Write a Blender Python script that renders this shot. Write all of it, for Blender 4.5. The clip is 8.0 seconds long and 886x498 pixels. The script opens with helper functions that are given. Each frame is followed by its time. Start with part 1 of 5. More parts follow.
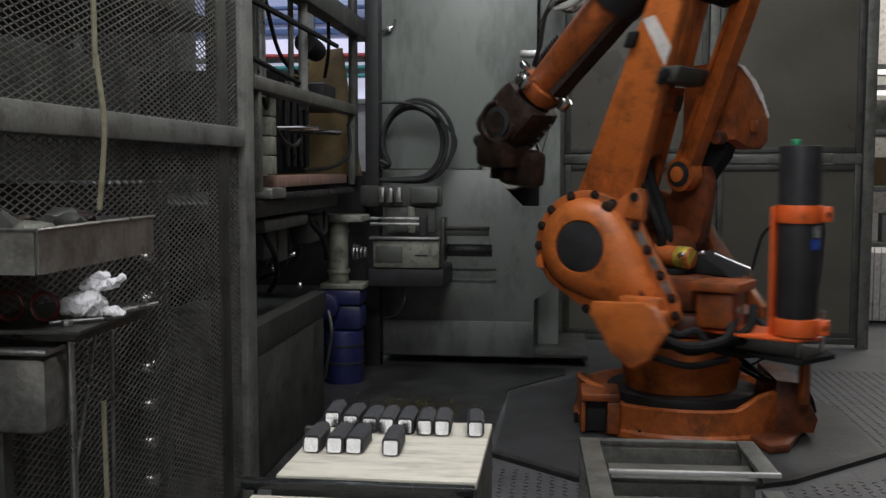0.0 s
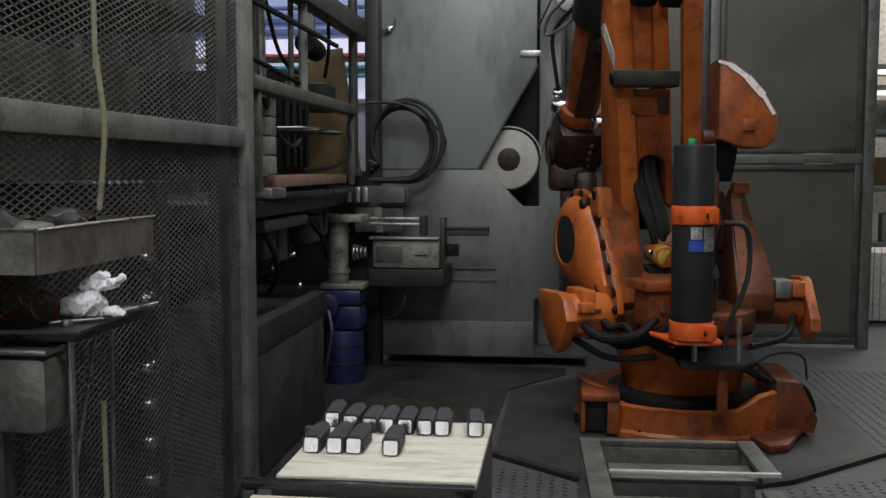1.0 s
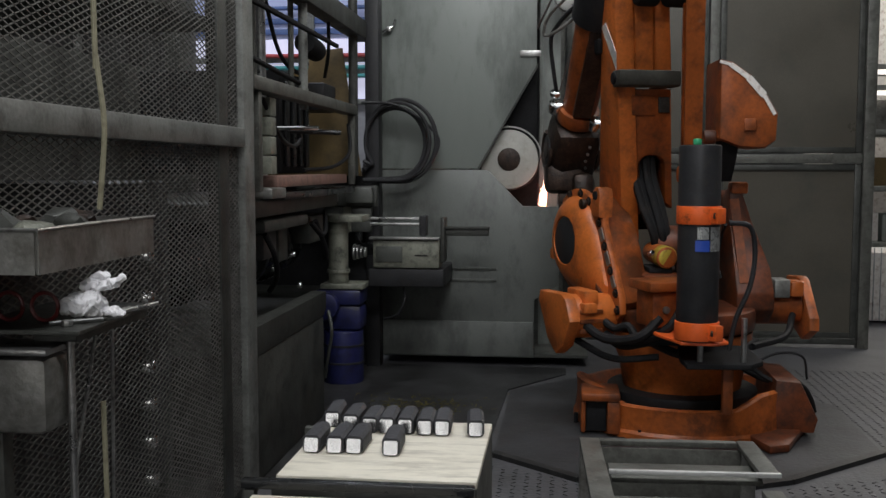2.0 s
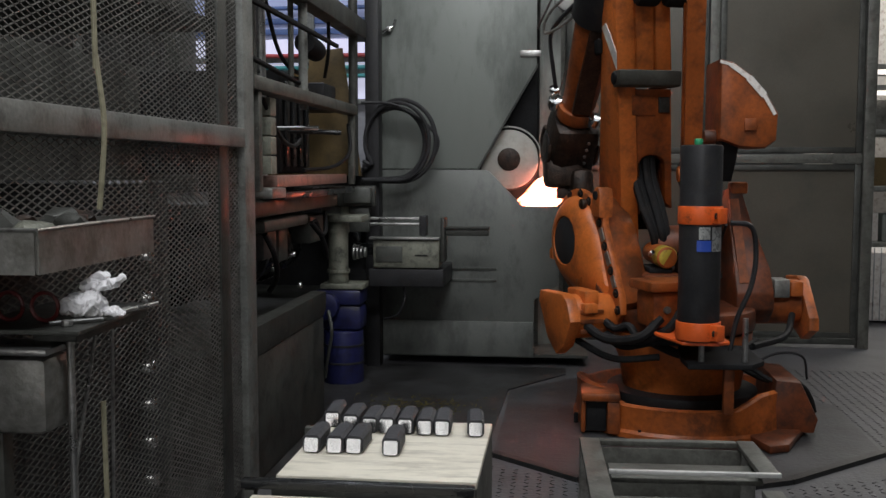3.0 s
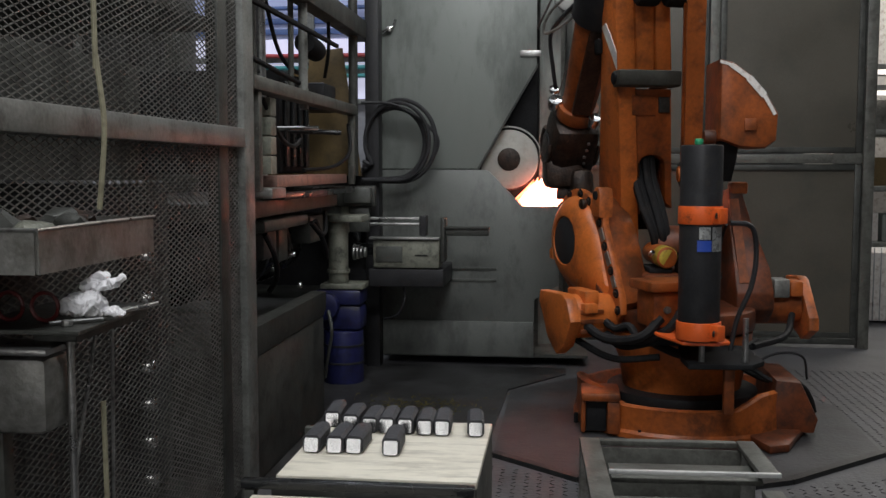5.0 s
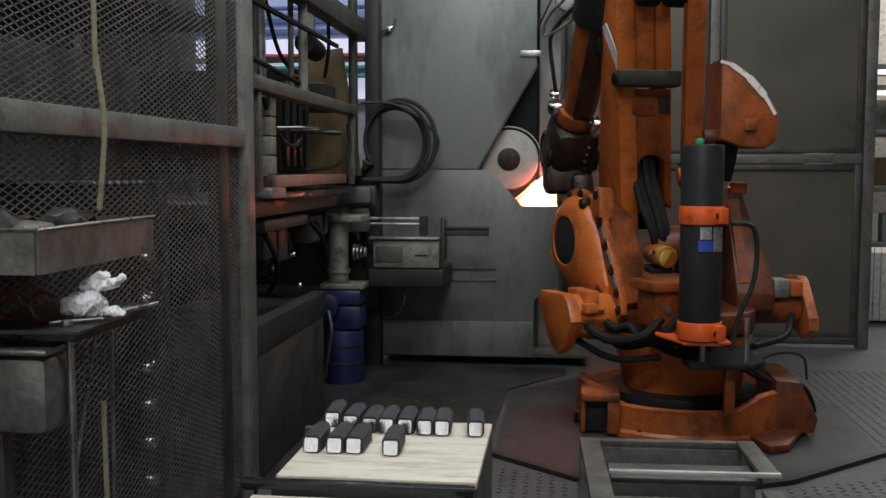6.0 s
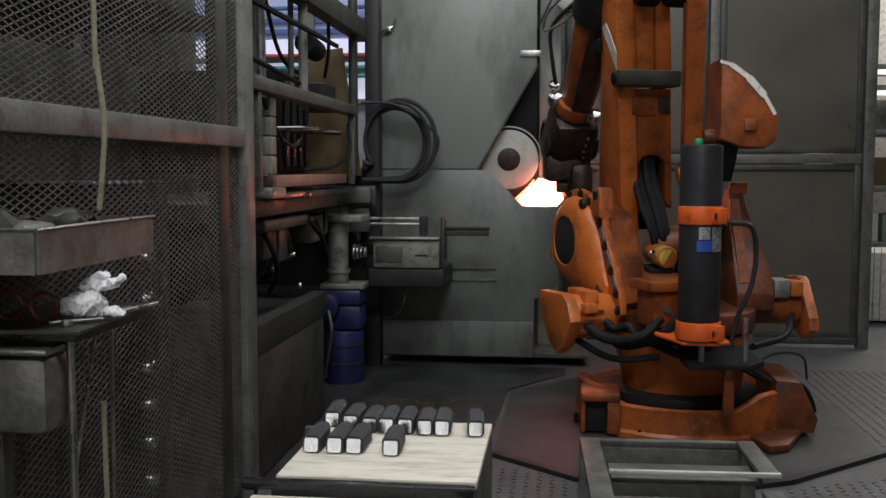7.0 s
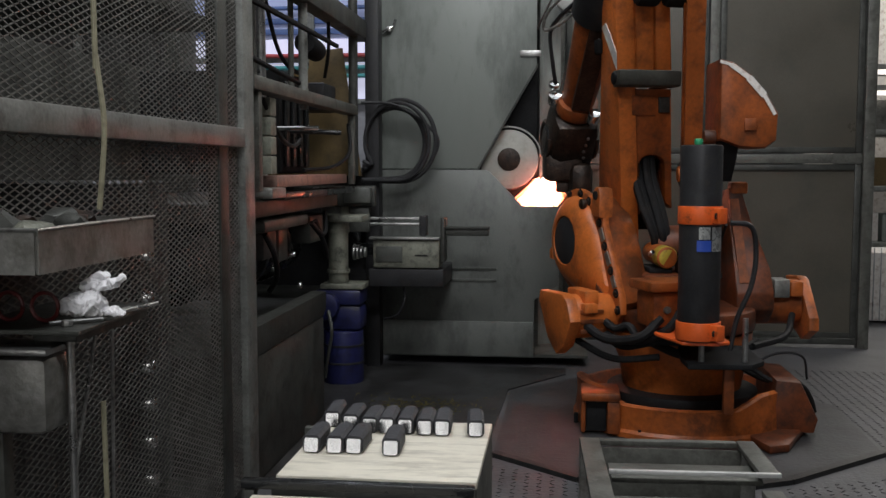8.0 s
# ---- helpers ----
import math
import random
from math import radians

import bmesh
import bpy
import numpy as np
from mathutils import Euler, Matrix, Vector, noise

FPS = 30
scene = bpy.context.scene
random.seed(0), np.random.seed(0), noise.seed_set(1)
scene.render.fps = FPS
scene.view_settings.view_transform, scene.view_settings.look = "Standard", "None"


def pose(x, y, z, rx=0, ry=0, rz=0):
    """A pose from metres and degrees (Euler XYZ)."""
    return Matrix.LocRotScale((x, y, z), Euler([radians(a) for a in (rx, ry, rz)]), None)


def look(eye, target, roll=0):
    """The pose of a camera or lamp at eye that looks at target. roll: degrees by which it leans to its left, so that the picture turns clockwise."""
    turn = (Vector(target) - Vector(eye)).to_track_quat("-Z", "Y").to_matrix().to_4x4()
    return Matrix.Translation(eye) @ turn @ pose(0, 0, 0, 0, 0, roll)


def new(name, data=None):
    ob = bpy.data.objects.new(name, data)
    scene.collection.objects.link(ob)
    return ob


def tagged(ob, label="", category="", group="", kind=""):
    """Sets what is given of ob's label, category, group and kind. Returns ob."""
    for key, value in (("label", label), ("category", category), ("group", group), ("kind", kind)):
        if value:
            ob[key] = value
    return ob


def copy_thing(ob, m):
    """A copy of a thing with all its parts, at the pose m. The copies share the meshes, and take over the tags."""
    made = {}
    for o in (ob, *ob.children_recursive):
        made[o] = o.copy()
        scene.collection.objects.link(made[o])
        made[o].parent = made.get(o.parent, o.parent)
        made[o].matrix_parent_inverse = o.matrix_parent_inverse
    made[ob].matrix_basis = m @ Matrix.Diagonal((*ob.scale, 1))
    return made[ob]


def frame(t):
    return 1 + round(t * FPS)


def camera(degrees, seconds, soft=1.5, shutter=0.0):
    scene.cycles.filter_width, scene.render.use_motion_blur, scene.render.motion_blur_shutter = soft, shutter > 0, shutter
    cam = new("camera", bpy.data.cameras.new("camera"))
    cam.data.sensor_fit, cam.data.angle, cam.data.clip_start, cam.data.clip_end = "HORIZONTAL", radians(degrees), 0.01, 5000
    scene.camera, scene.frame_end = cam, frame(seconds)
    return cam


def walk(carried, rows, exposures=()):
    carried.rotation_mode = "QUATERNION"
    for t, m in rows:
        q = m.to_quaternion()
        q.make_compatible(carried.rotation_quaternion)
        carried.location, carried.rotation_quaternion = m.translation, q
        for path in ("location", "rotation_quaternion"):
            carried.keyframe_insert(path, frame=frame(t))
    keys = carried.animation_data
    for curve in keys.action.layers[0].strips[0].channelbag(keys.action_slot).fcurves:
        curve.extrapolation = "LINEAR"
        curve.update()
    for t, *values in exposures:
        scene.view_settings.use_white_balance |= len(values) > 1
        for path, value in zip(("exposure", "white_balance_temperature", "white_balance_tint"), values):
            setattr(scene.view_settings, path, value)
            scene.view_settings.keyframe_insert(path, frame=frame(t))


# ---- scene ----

CAM_H = 1.35
cam = camera(48.51, 8.0, soft=1.5, shutter=0.5)
CAM = pose(0, 0, CAM_H, 85.3017, 0, 6.7519)
walk(cam, [(0.0, CAM), (8.0, CAM)])

# ---- world and light ----
world = bpy.data.worlds.new("world")
scene.world = world
world.use_nodes = True
world.node_tree.nodes["Background"].inputs[0].default_value = (0.55, 0.6, 0.7, 1)
world.node_tree.nodes["Background"].inputs[1].default_value = 0.02
scene.view_settings.exposure = 0.14


def area(name, m, sx, sy, watts, colour):
    d = bpy.data.lights.new(name, "AREA")
    d.shape, d.size, d.size_y, d.energy, d.color = "RECTANGLE", sx, sy, watts, colour
    ob = new(name, d)
    ob.matrix_world = m
    return ob


# area lamps out of view for the overhead hall light, aimed at separate areas
area("hall_light", look((0.1, 3.5, 4.4), (0.2, 5.4, 1.4)), 2.6, 0.6, 54, (0.97, 0.98, 1.0))
area("hall_light", look((-0.1, -0.8, 4.9), (-0.6, 2.4, 0.9)), 2.4, 0.8, 92, (0.97, 0.98, 1.0))
# broad soft fill, added to lift the darkest tones
area("hall_light", look((0.0, 3.0, 6.3), (0.0, 3.01, 0)), 7.0, 6.0, 105, (0.92, 0.96, 1.0))
area("hall_light", look((1.2, 6.2, 4.6), (1.1, 6.9, 0)), 2.0, 0.5, 16, (0.95, 0.98, 1.0))
area("hall_light", look((-4.0, 11.0, 5.6), (-4.0, 11.5, 0)), 4.0, 2.0, 110, (0.85, 0.9, 1.0))
area("hall_light", look((5.5, 11.0, 5.6), (5.5, 11.5, 0)), 3.0, 2.0, 220, (1.0, 0.97, 0.9))


# ---- materials ----
def material(name, base, rough=0.5, metal=0.0, var=0.25, scale=4.0, dirt=None, amount=0.35, bump=0.15, fine=70.0, edge=None, streak=None):
    """A painted, metal or mineral surface: broad mottling, fine grain, dirt patches and relief."""
    m = bpy.data.materials.new(name)
    m.use_nodes = True
    n, l = m.node_tree.nodes, m.node_tree.links
    b = n["Principled BSDF"]
    co = n.new("ShaderNodeTexCoord")
    mp = n.new("ShaderNodeMapping")
    l.new(co.outputs["Object"], mp.inputs[0])
    if streak:
        mp.inputs["Scale"].default_value = streak
    big, small = n.new("ShaderNodeTexNoise"), n.new("ShaderNodeTexNoise")
    big.inputs["Scale"].default_value, big.inputs["Detail"].default_value, big.inputs["Roughness"].default_value = scale, 6, 0.62
    small.inputs["Scale"].default_value, small.inputs["Detail"].default_value = fine, 3
    l.new(mp.outputs[0], big.inputs[0])
    l.new(co.outputs["Object"], small.inputs[0])
    r1 = n.new("ShaderNodeMapRange")
    r1.inputs[1].default_value, r1.inputs[2].default_value = 0.3, 0.7
    r1.inputs[3].default_value, r1.inputs[4].default_value = 1 - var, 1 + var
    l.new(big.outputs[0], r1.inputs[0])
    r2 = n.new("ShaderNodeMapRange")
    r2.inputs[1].default_value, r2.inputs[2].default_value = 0.3, 0.7
    r2.inputs[3].default_value, r2.inputs[4].default_value = 1 - var * 0.4, 1 + var * 0.4
    l.new(small.outputs[0], r2.inputs[0])
    mul = n.new("ShaderNodeMath")
    mul.operation = "MULTIPLY"
    l.new(r1.outputs[0], mul.inputs[0])
    l.new(r2.outputs[0], mul.inputs[1])
    col = n.new("ShaderNodeVectorMath")
    col.operation = "SCALE"
    col.inputs[0].default_value = base
    l.new(mul.outputs[0], col.inputs["Scale"])
    out = col.outputs[0]
    if dirt:
        d = n.new("ShaderNodeTexNoise")
        d.inputs["Scale"].default_value, d.inputs["Detail"].default_value, d.inputs["Roughness"].default_value = scale * 1.9, 8, 0.7
        l.new(mp.outputs[0], d.inputs[0])
        dr = n.new("ShaderNodeMapRange")
        dr.inputs[1].default_value, dr.inputs[2].default_value = 0.62 - amount * 0.35, 0.74 - amount * 0.2
        l.new(d.outputs[0], dr.inputs[0])
        mx = n.new("ShaderNodeMix")
        mx.data_type = "RGBA"
        mx.inputs[7].default_value = (*dirt, 1)
        sc = n.new("ShaderNodeMath")
        sc.operation = "MULTIPLY"
        sc.inputs[1].default_value = 0.8
        l.new(dr.outputs[0], sc.inputs[0])
        l.new(sc.outputs[0], mx.inputs[0])
        l.new(out, mx.inputs[6])
        out = mx.outputs[2]
    if edge:
        # worn patches of bare metal or old primer
        e = n.new("ShaderNodeTexNoise")
        e.inputs["Scale"].default_value, e.inputs["Detail"].default_value, e.inputs["Roughness"].default_value = scale * 4.3, 9, 0.75
        l.new(co.outputs["Object"], e.inputs[0])
        er = n.new("ShaderNodeMapRange")
        er.inputs[1].default_value, er.inputs[2].default_value = 0.63, 0.7
        l.new(e.outputs[0], er.inputs[0])
        ex = n.new("ShaderNodeMix")
        ex.data_type = "RGBA"
        ex.inputs[7].default_value = (*edge, 1)
        l.new(er.outputs[0], ex.inputs[0])
        l.new(out, ex.inputs[6])
        out = ex.outputs[2]
    l.new(out, b.inputs["Base Color"])
    rr = n.new("ShaderNodeMapRange")
    rr.inputs[1].default_value, rr.inputs[2].default_value = 0.3, 0.7
    rr.inputs[3].default_value, rr.inputs[4].default_value = max(0.04, rough - 0.1), min(1, rough + 0.12)
    l.new(big.outputs[0], rr.inputs[0])
    l.new(rr.outputs[0], b.inputs["Roughness"])
    b.inputs["Metallic"].default_value = metal
    if bump:
        bp = n.new("ShaderNodeBump")
        bp.inputs["Strength"].default_value, bp.inputs["Distance"].default_value = bump, 0.01
        l.new(small.outputs[0], bp.inputs["Height"])
        l.new(bp.outputs[0], b.inputs["Normal"])
    return m


def glow(name, colour, strength):
    m = bpy.data.materials.new(name)
    m.use_nodes = True
    b = m.node_tree.nodes["Principled BSDF"]
    b.inputs["Base Color"].default_value = (*colour, 1)
    b.inputs["Emission Color"].default_value = (*colour, 1)
    b.inputs["Emission Strength"].default_value = strength
    return m


ORANGE = material("orange_paint", (0.58, 0.152, 0.030), 0.4, 0, 0.24, 2.6, (0.13, 0.042, 0.018), 0.40, 0.06, 60, (0.50, 0.20, 0.085))
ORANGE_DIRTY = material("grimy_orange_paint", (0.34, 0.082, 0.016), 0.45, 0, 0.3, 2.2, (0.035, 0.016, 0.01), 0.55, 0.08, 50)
ORANGE_WORN = material("oil_stained_orange_paint", (0.45, 0.112, 0.022), 0.42, 0, 0.28, 3.0, (0.06, 0.022, 0.011), 0.45, 0.08, 50, (0.36, 0.16, 0.09))
SIGNAL = material("signal_orange_plastic", (0.80, 0.13, 0.025), 0.38, 0, 0.1, 8, (0.1, 0.03, 0.02), 0.12, 0.05)
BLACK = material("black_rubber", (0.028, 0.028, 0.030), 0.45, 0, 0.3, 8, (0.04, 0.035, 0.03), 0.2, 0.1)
BLACK_GLOSS = material("black_enamel", (0.012, 0.013, 0.014), 0.28, 0, 0.2, 5, (0.05, 0.045, 0.04), 0.15, 0.05)
GRIME = material("oily_brown_steel", (0.052, 0.032, 0.023), 0.4, 0.4, 0.4, 12, (0.012, 0.01, 0.009), 0.6, 0.3, 60, (0.22, 0.12, 0.07))
CASTING = material("grey_green_casting", (0.23, 0.235, 0.19), 0.5, 0.2, 0.25, 6, (0.04, 0.04, 0.035), 0.4, 0.25)
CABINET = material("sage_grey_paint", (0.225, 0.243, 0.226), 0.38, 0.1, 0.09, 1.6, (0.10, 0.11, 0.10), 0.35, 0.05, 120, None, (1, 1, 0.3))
# darker sage grey for the panels below the mouth
CABINET_LOW = material("darker_sage_grey", (0.148, 0.158, 0.146), 0.42, 0.1, 0.16, 2.0, (0.06, 0.062, 0.058), 0.45, 0.05, 120, None, (1, 1, 0.5))
CABINET_DARK = material("dark_grey_paint", (0.10, 0.105, 0.095), 0.5, 0.1, 0.25, 3, (0.035, 0.035, 0.03), 0.5, 0.1)
FRAME = material("grey_frame_paint", (0.20, 0.205, 0.19), 0.45, 0.15, 0.25, 5, (0.06, 0.055, 0.05), 0.4, 0.12, 80, (0.28, 0.27, 0.25))
FRAME_DARK = material("dark_frame_steel", (0.065, 0.067, 0.06), 0.5, 0.3, 0.3, 5, (0.02, 0.02, 0.018), 0.4, 0.15)
MESH = material("wire_mesh_steel", (0.165, 0.162, 0.15), 0.55, 0.35, 0.3, 6, (0.05, 0.045, 0.04), 0.4, 0.0)
STEEL = material("brushed_steel", (0.42, 0.42, 0.41), 0.33, 0.9, 0.2, 8, (0.14, 0.13, 0.12), 0.3, 0.1)
GALV = material("galvanised_sheet", (0.26, 0.257, 0.24), 0.42, 0.6, 0.3, 7, (0.12, 0.115, 0.10), 0.45, 0.12)
CHROME = material("polished_chrome", (0.75, 0.75, 0.74), 0.12, 1.0, 0.06, 8, None, 0, 0.02)
FORGED = material("black_forged_steel", (0.042, 0.042, 0.048), 0.6, 0.1, 0.2, 40, None, 0, 0.25, 150)
BOARD = material("pale_worktop", (0.82, 0.77, 0.65), 0.5, 0, 0.08, 14, (0.48, 0.44, 0.36), 0.42, 0.06, 40, None, (0.22, 1, 1))
PANEL = material("smoked_fence_sheet", (0.094, 0.085, 0.068), 0.35, 0.1, 0.12, 1.6, (0.075, 0.072, 0.06), 0.35, 0.04, 90)
CONCRETE = material("worn_concrete", (0.09, 0.089, 0.094), 0.55, 0, 0.28, 1.7, (0.06, 0.06, 0.06), 0.5, 0.25, 45)
TREAD = material("tread_plate_steel", (0.085, 0.085, 0.09), 0.45, 0.25, 0.3, 4, (0.035, 0.033, 0.03), 0.5, 0.15)
SHEET_DARK = material("dark_grey_sheet", (0.042, 0.040, 0.039), 0.55, 0, 0.3, 4, (0.02, 0.019, 0.018), 0.4, 0.1)
CABLE = material("matt_cable_sheath", (0.014, 0.014, 0.015), 0.62, 0, 0.3, 9, (0.035, 0.03, 0.026), 0.25, 0.05)
BRIGHT_STEEL = material("bright_steel", (0.66, 0.66, 0.65), 0.4, 0.5, 0.15, 9, (0.3, 0.29, 0.27), 0.2, 0.05)
PLATFORM = material("oily_platform_steel", (0.05, 0.05, 0.053), 0.5, 0.1, 0.3, 2.2, (0.035, 0.034, 0.034), 0.5, 0.2, 45)
RIDGE = material("dark_edging_steel", (0.03, 0.03, 0.03), 0.5, 0.4, 0.3, 5, (0.08, 0.075, 0.07), 0.3, 0.1)
BLUE = material("blue_motor_paint", (0.015, 0.018, 0.082), 0.4, 0, 0.3, 6, (0.01, 0.01, 0.03), 0.45, 0.12)
CREAM = material("wheel_cream_face", (0.43, 0.42, 0.38), 0.45, 0.0, 0.08, 7, (0.34, 0.32, 0.27), 0.3, 0.05)
BELT = material("abrasive_belt", (0.05, 0.03, 0.024), 0.75, 0, 0.3, 40, None, 0, 0.3, 300)
OCHRE = material("ochre_sheet", (0.17, 0.115, 0.047), 0.5, 0, 0.25, 3, (0.08, 0.06, 0.03), 0.45, 0.1)
PINKISH = material("reddish_oak_beam", (0.26, 0.15, 0.12), 0.5, 0, 0.3, 9, (0.12, 0.07, 0.06), 0.4, 0.2)
CLOTH = material("white_cotton_rag", (0.86, 0.85, 0.87), 0.9, 0, 0.06, 12, None, 0, 0.4, 60)
CORD = material("beige_cord", (0.30, 0.28, 0.19), 0.6, 0, 0.15, 20, (0.2, 0.18, 0.12), 0.3, 0.1)
RED = material("red_plastic", (0.16, 0.015, 0.015), 0.4, 0, 0.2, 8, (0.05, 0.01, 0.01), 0.4, 0.1)
WHITE = material("off_white", (0.78, 0.74, 0.70), 0.5, 0, 0.12, 14, (0.4, 0.3, 0.25), 0.3, 0.05)
BRASS = material("brass", (0.62, 0.50, 0.08), 0.42, 0.6, 0.12, 14, (0.2, 0.15, 0.06), 0.3, 0.05)
GREEN = material("green_cap", (0.04, 0.35, 0.16), 0.4, 0, 0.1, 9)
LABEL_BLUE = material("blue_sticker", (0.03, 0.08, 0.42), 0.4, 0, 0.1, 20)
LABEL_GREY = material("silver_sticker", (0.42, 0.43, 0.42), 0.3, 0.5, 0.15, 30)
HALL = material("hall_wall_paint", (0.34, 0.34, 0.36), 0.7, 0, 0.2, 0.7, (0.15, 0.15, 0.15), 0.3, 0.1, 20)
ROOF = material("hall_roof_sheet", (0.10, 0.10, 0.105), 0.7, 0.2, 0.2, 1.0, None, 0, 0.1)
WINDOW_GLOW = glow("daylit_window", (0.80, 0.79, 1.0), 0.42)
# glow of the panels added behind the camera
FILL_GLOW = glow("daylit_south_window", (1.0, 0.99, 0.96), 1.05)
# polished steel; vertical colour bands painted in for reflections of the hall
FACE = material("banded_polished_steel", (0.70, 0.70, 0.71), 0.2, 1.0, 0.42, 42, None, 0, 0, 6, None, (1, 0.02, 0.02))
WINDOW_DIM = glow("shaded_window", (0.5, 0.55, 0.8), 0.08)
MATT_BLACK = material("matt_black", (0.018, 0.018, 0.019), 0.8, 0, 0.3, 6, None, 0, 0.05)
for dull, gloss in ((MATT_BLACK, 0.12), (CABLE, 0.2), (BLACK, 0.25)):
    dull.node_tree.nodes["Principled BSDF"].inputs["Specular IOR Level"].default_value = gloss
# darker, blotchier orange for the robot's inner, far and low parts
ORANGE_DARK = material("dark_blotchy_orange_paint", (0.17, 0.042, 0.012), 0.5, 0, 0.35, 4, (0.02, 0.012, 0.009), 0.6, 0.08, 50)
TUBE_GLOW = glow("lit_lamp_tube", (1.0, 0.92, 0.85), 1.2)
PLATE = material("dark_floor_sheet", (0.045, 0.045, 0.046), 0.45, 0.3, 0.35, 3, (0.02, 0.019, 0.018), 0.5, 0.15)
SWARF = material("brass_swarf", (0.35, 0.30, 0.10), 0.35, 0.8, 0.4, 30)
SPARK_CORE = glow("white_hot_sparks", (1.0, 0.46, 0.33), 18.0)
SPARK_EDGE = glow("orange_sparks", (1.0, 0.28, 0.13), 5.0)
RUBBER = material("dusty_rubber", (0.06, 0.06, 0.05), 0.7, 0, 0.25, 9, (0.04, 0.036, 0.03), 0.35, 0.1)
STAND = material("dull_stand_steel", (0.115, 0.116, 0.102), 0.5, 0.15, 0.28, 6, (0.05, 0.047, 0.04), 0.45, 0.12, 80, (0.24, 0.24, 0.22))
PIPE_RED = material("red_pipe_paint", (0.5, 0.08, 0.08), 0.5)
PIPE_TEAL = material("teal_pipe_paint", (0.08, 0.35, 0.36), 0.5)
PIPE_BLUE = material("blue_pipe_paint", (0.10, 0.16, 0.36), 0.5)


# ---- building helpers ----
def box(bm, x0, x1, y0, y1, z0, z1, bevel=0.0, m=None):
    made = bmesh.ops.create_cube(bm, size=1.0)["verts"]
    bmesh.ops.transform(bm, verts=made, matrix=Matrix.Translation(((x0 + x1) / 2, (y0 + y1) / 2, (z0 + z1) / 2)) @ Matrix.Diagonal((x1 - x0, y1 - y0, z1 - z0, 1)))
    if m is not None:
        bmesh.ops.transform(bm, verts=made, matrix=m)
    if bevel:
        edges = list({e for v in made for e in v.link_edges})
        bmesh.ops.bevel(bm, geom=edges, offset=bevel, segments=2, affect="EDGES", profile=0.5)
    return bm


def rod(bm, a, b, r, r2=None, seg=20, bevel=0.0):
    a, b = Vector(a), Vector(b)
    d = b - a
    m = Matrix.Translation((a + b) / 2) @ d.to_track_quat("Z", "Y").to_matrix().to_4x4()
    made = bmesh.ops.create_cone(bm, cap_ends=True, segments=seg, radius1=r, radius2=r if r2 is None else r2, depth=d.length, matrix=m)["verts"]
    if bevel:
        rim = [e for e in {e for v in made for e in v.link_edges} if any(len(f.verts) > 4 for f in e.link_faces)]
        bmesh.ops.bevel(bm, geom=rim, offset=bevel, segments=2, affect="EDGES", profile=0.5)
    return bm


def prism(bm, outline, lo, hi, axes="xz", bevel=0.0):
    """Extrudes an outline given in two axes along the third one, from lo to hi."""
    third = "xyz".index(({"x", "y", "z"} - set(axes)).pop())
    i, j = "xyz".index(axes[0]), "xyz".index(axes[1])
    rings = []
    for v in (lo, hi):
        ring = []
        for p in outline:
            c = [0, 0, 0]
            c[i], c[j], c[third] = p[0], p[1], v
            ring.append(bm.verts.new(c))
        rings.append(ring)
    faces = [bm.faces.new(rings[0]), bm.faces.new(rings[1])]
    k = len(outline)
    for q in range(k):
        faces.append(bm.faces.new((rings[0][q], rings[0][(q + 1) % k], rings[1][(q + 1) % k], rings[1][q])))
    bmesh.ops.recalc_face_normals(bm, faces=faces)
    if bevel:
        rim = [e for e in {e for f in faces[:2] for e in f.edges}]
        bmesh.ops.bevel(bm, geom=rim, offset=bevel, segments=2, affect="EDGES", profile=0.5)
    return bm


def smooth_path(points, n=8):
    """A Catmull-Rom line through the points."""
    p = [Vector(q) for q in points]
    p = [p[0] * 2 - p[1]] + p + [p[-1] * 2 - p[-2]]
    out = []
    for i in range(1, len(p) - 2):
        for k in range(n):
            t = k / n
            out.append(0.5 * (2 * p[i] + (p[i + 1] - p[i - 1]) * t + (2 * p[i - 1] - 5 * p[i] + 4 * p[i + 1] - p[i + 2]) * t * t + (3 * p[i] - p[i - 1] - 3 * p[i + 1] + p[i + 2]) * t ** 3))
    return out + [p[-2]]


def hose(bm, points, r, seg=8, n=8):
    path = smooth_path(points, n)
    rings = []
    side = None
    for i, c in enumerate(path):
        d = (path[min(i + 1, len(path) - 1)] - path[max(i - 1, 0)]).normalized()
        if side is None:
            side = d.orthogonal().normalized()
        side = (side - d * side.dot(d)).normalized()
        up = d.cross(side)
        rings.append([bm.verts.new(c + r * (math.cos(a) * side + math.sin(a) * up)) for a in (2 * math.pi * k / seg for k in range(seg))])
    for a, b in zip(rings, rings[1:]):
        for k in range(seg):
            bm.faces.new((a[k], a[(k + 1) % seg], b[(k + 1) % seg], b[k]))
    bm.faces.new(rings[0][::-1])
    bm.faces.new(rings[-1])
    return bm


def strip(bm, a, b, w, t, normal):
    """A thin flat bar from a to b, w wide across, t thick along the normal."""
    a, b, normal = Vector(a), Vector(b), Vector(normal).normalized()
    d = (b - a).normalized()
    s = d.cross(normal).normalized() * w / 2
    q = normal * t / 2
    vs = [bm.verts.new(p + i * s + j * q) for p in (a, b) for i, j in ((-1, -1), (1, -1), (1, 1), (-1, 1))]
    for f in ((0, 1, 2, 3), (7, 6, 5, 4), (0, 4, 5, 1), (1, 5, 6, 2), (2, 6, 7, 3), (3, 7, 4, 0)):
        bm.faces.new([vs[k] for k in f])
    return bm


def B():
    return bmesh.new()


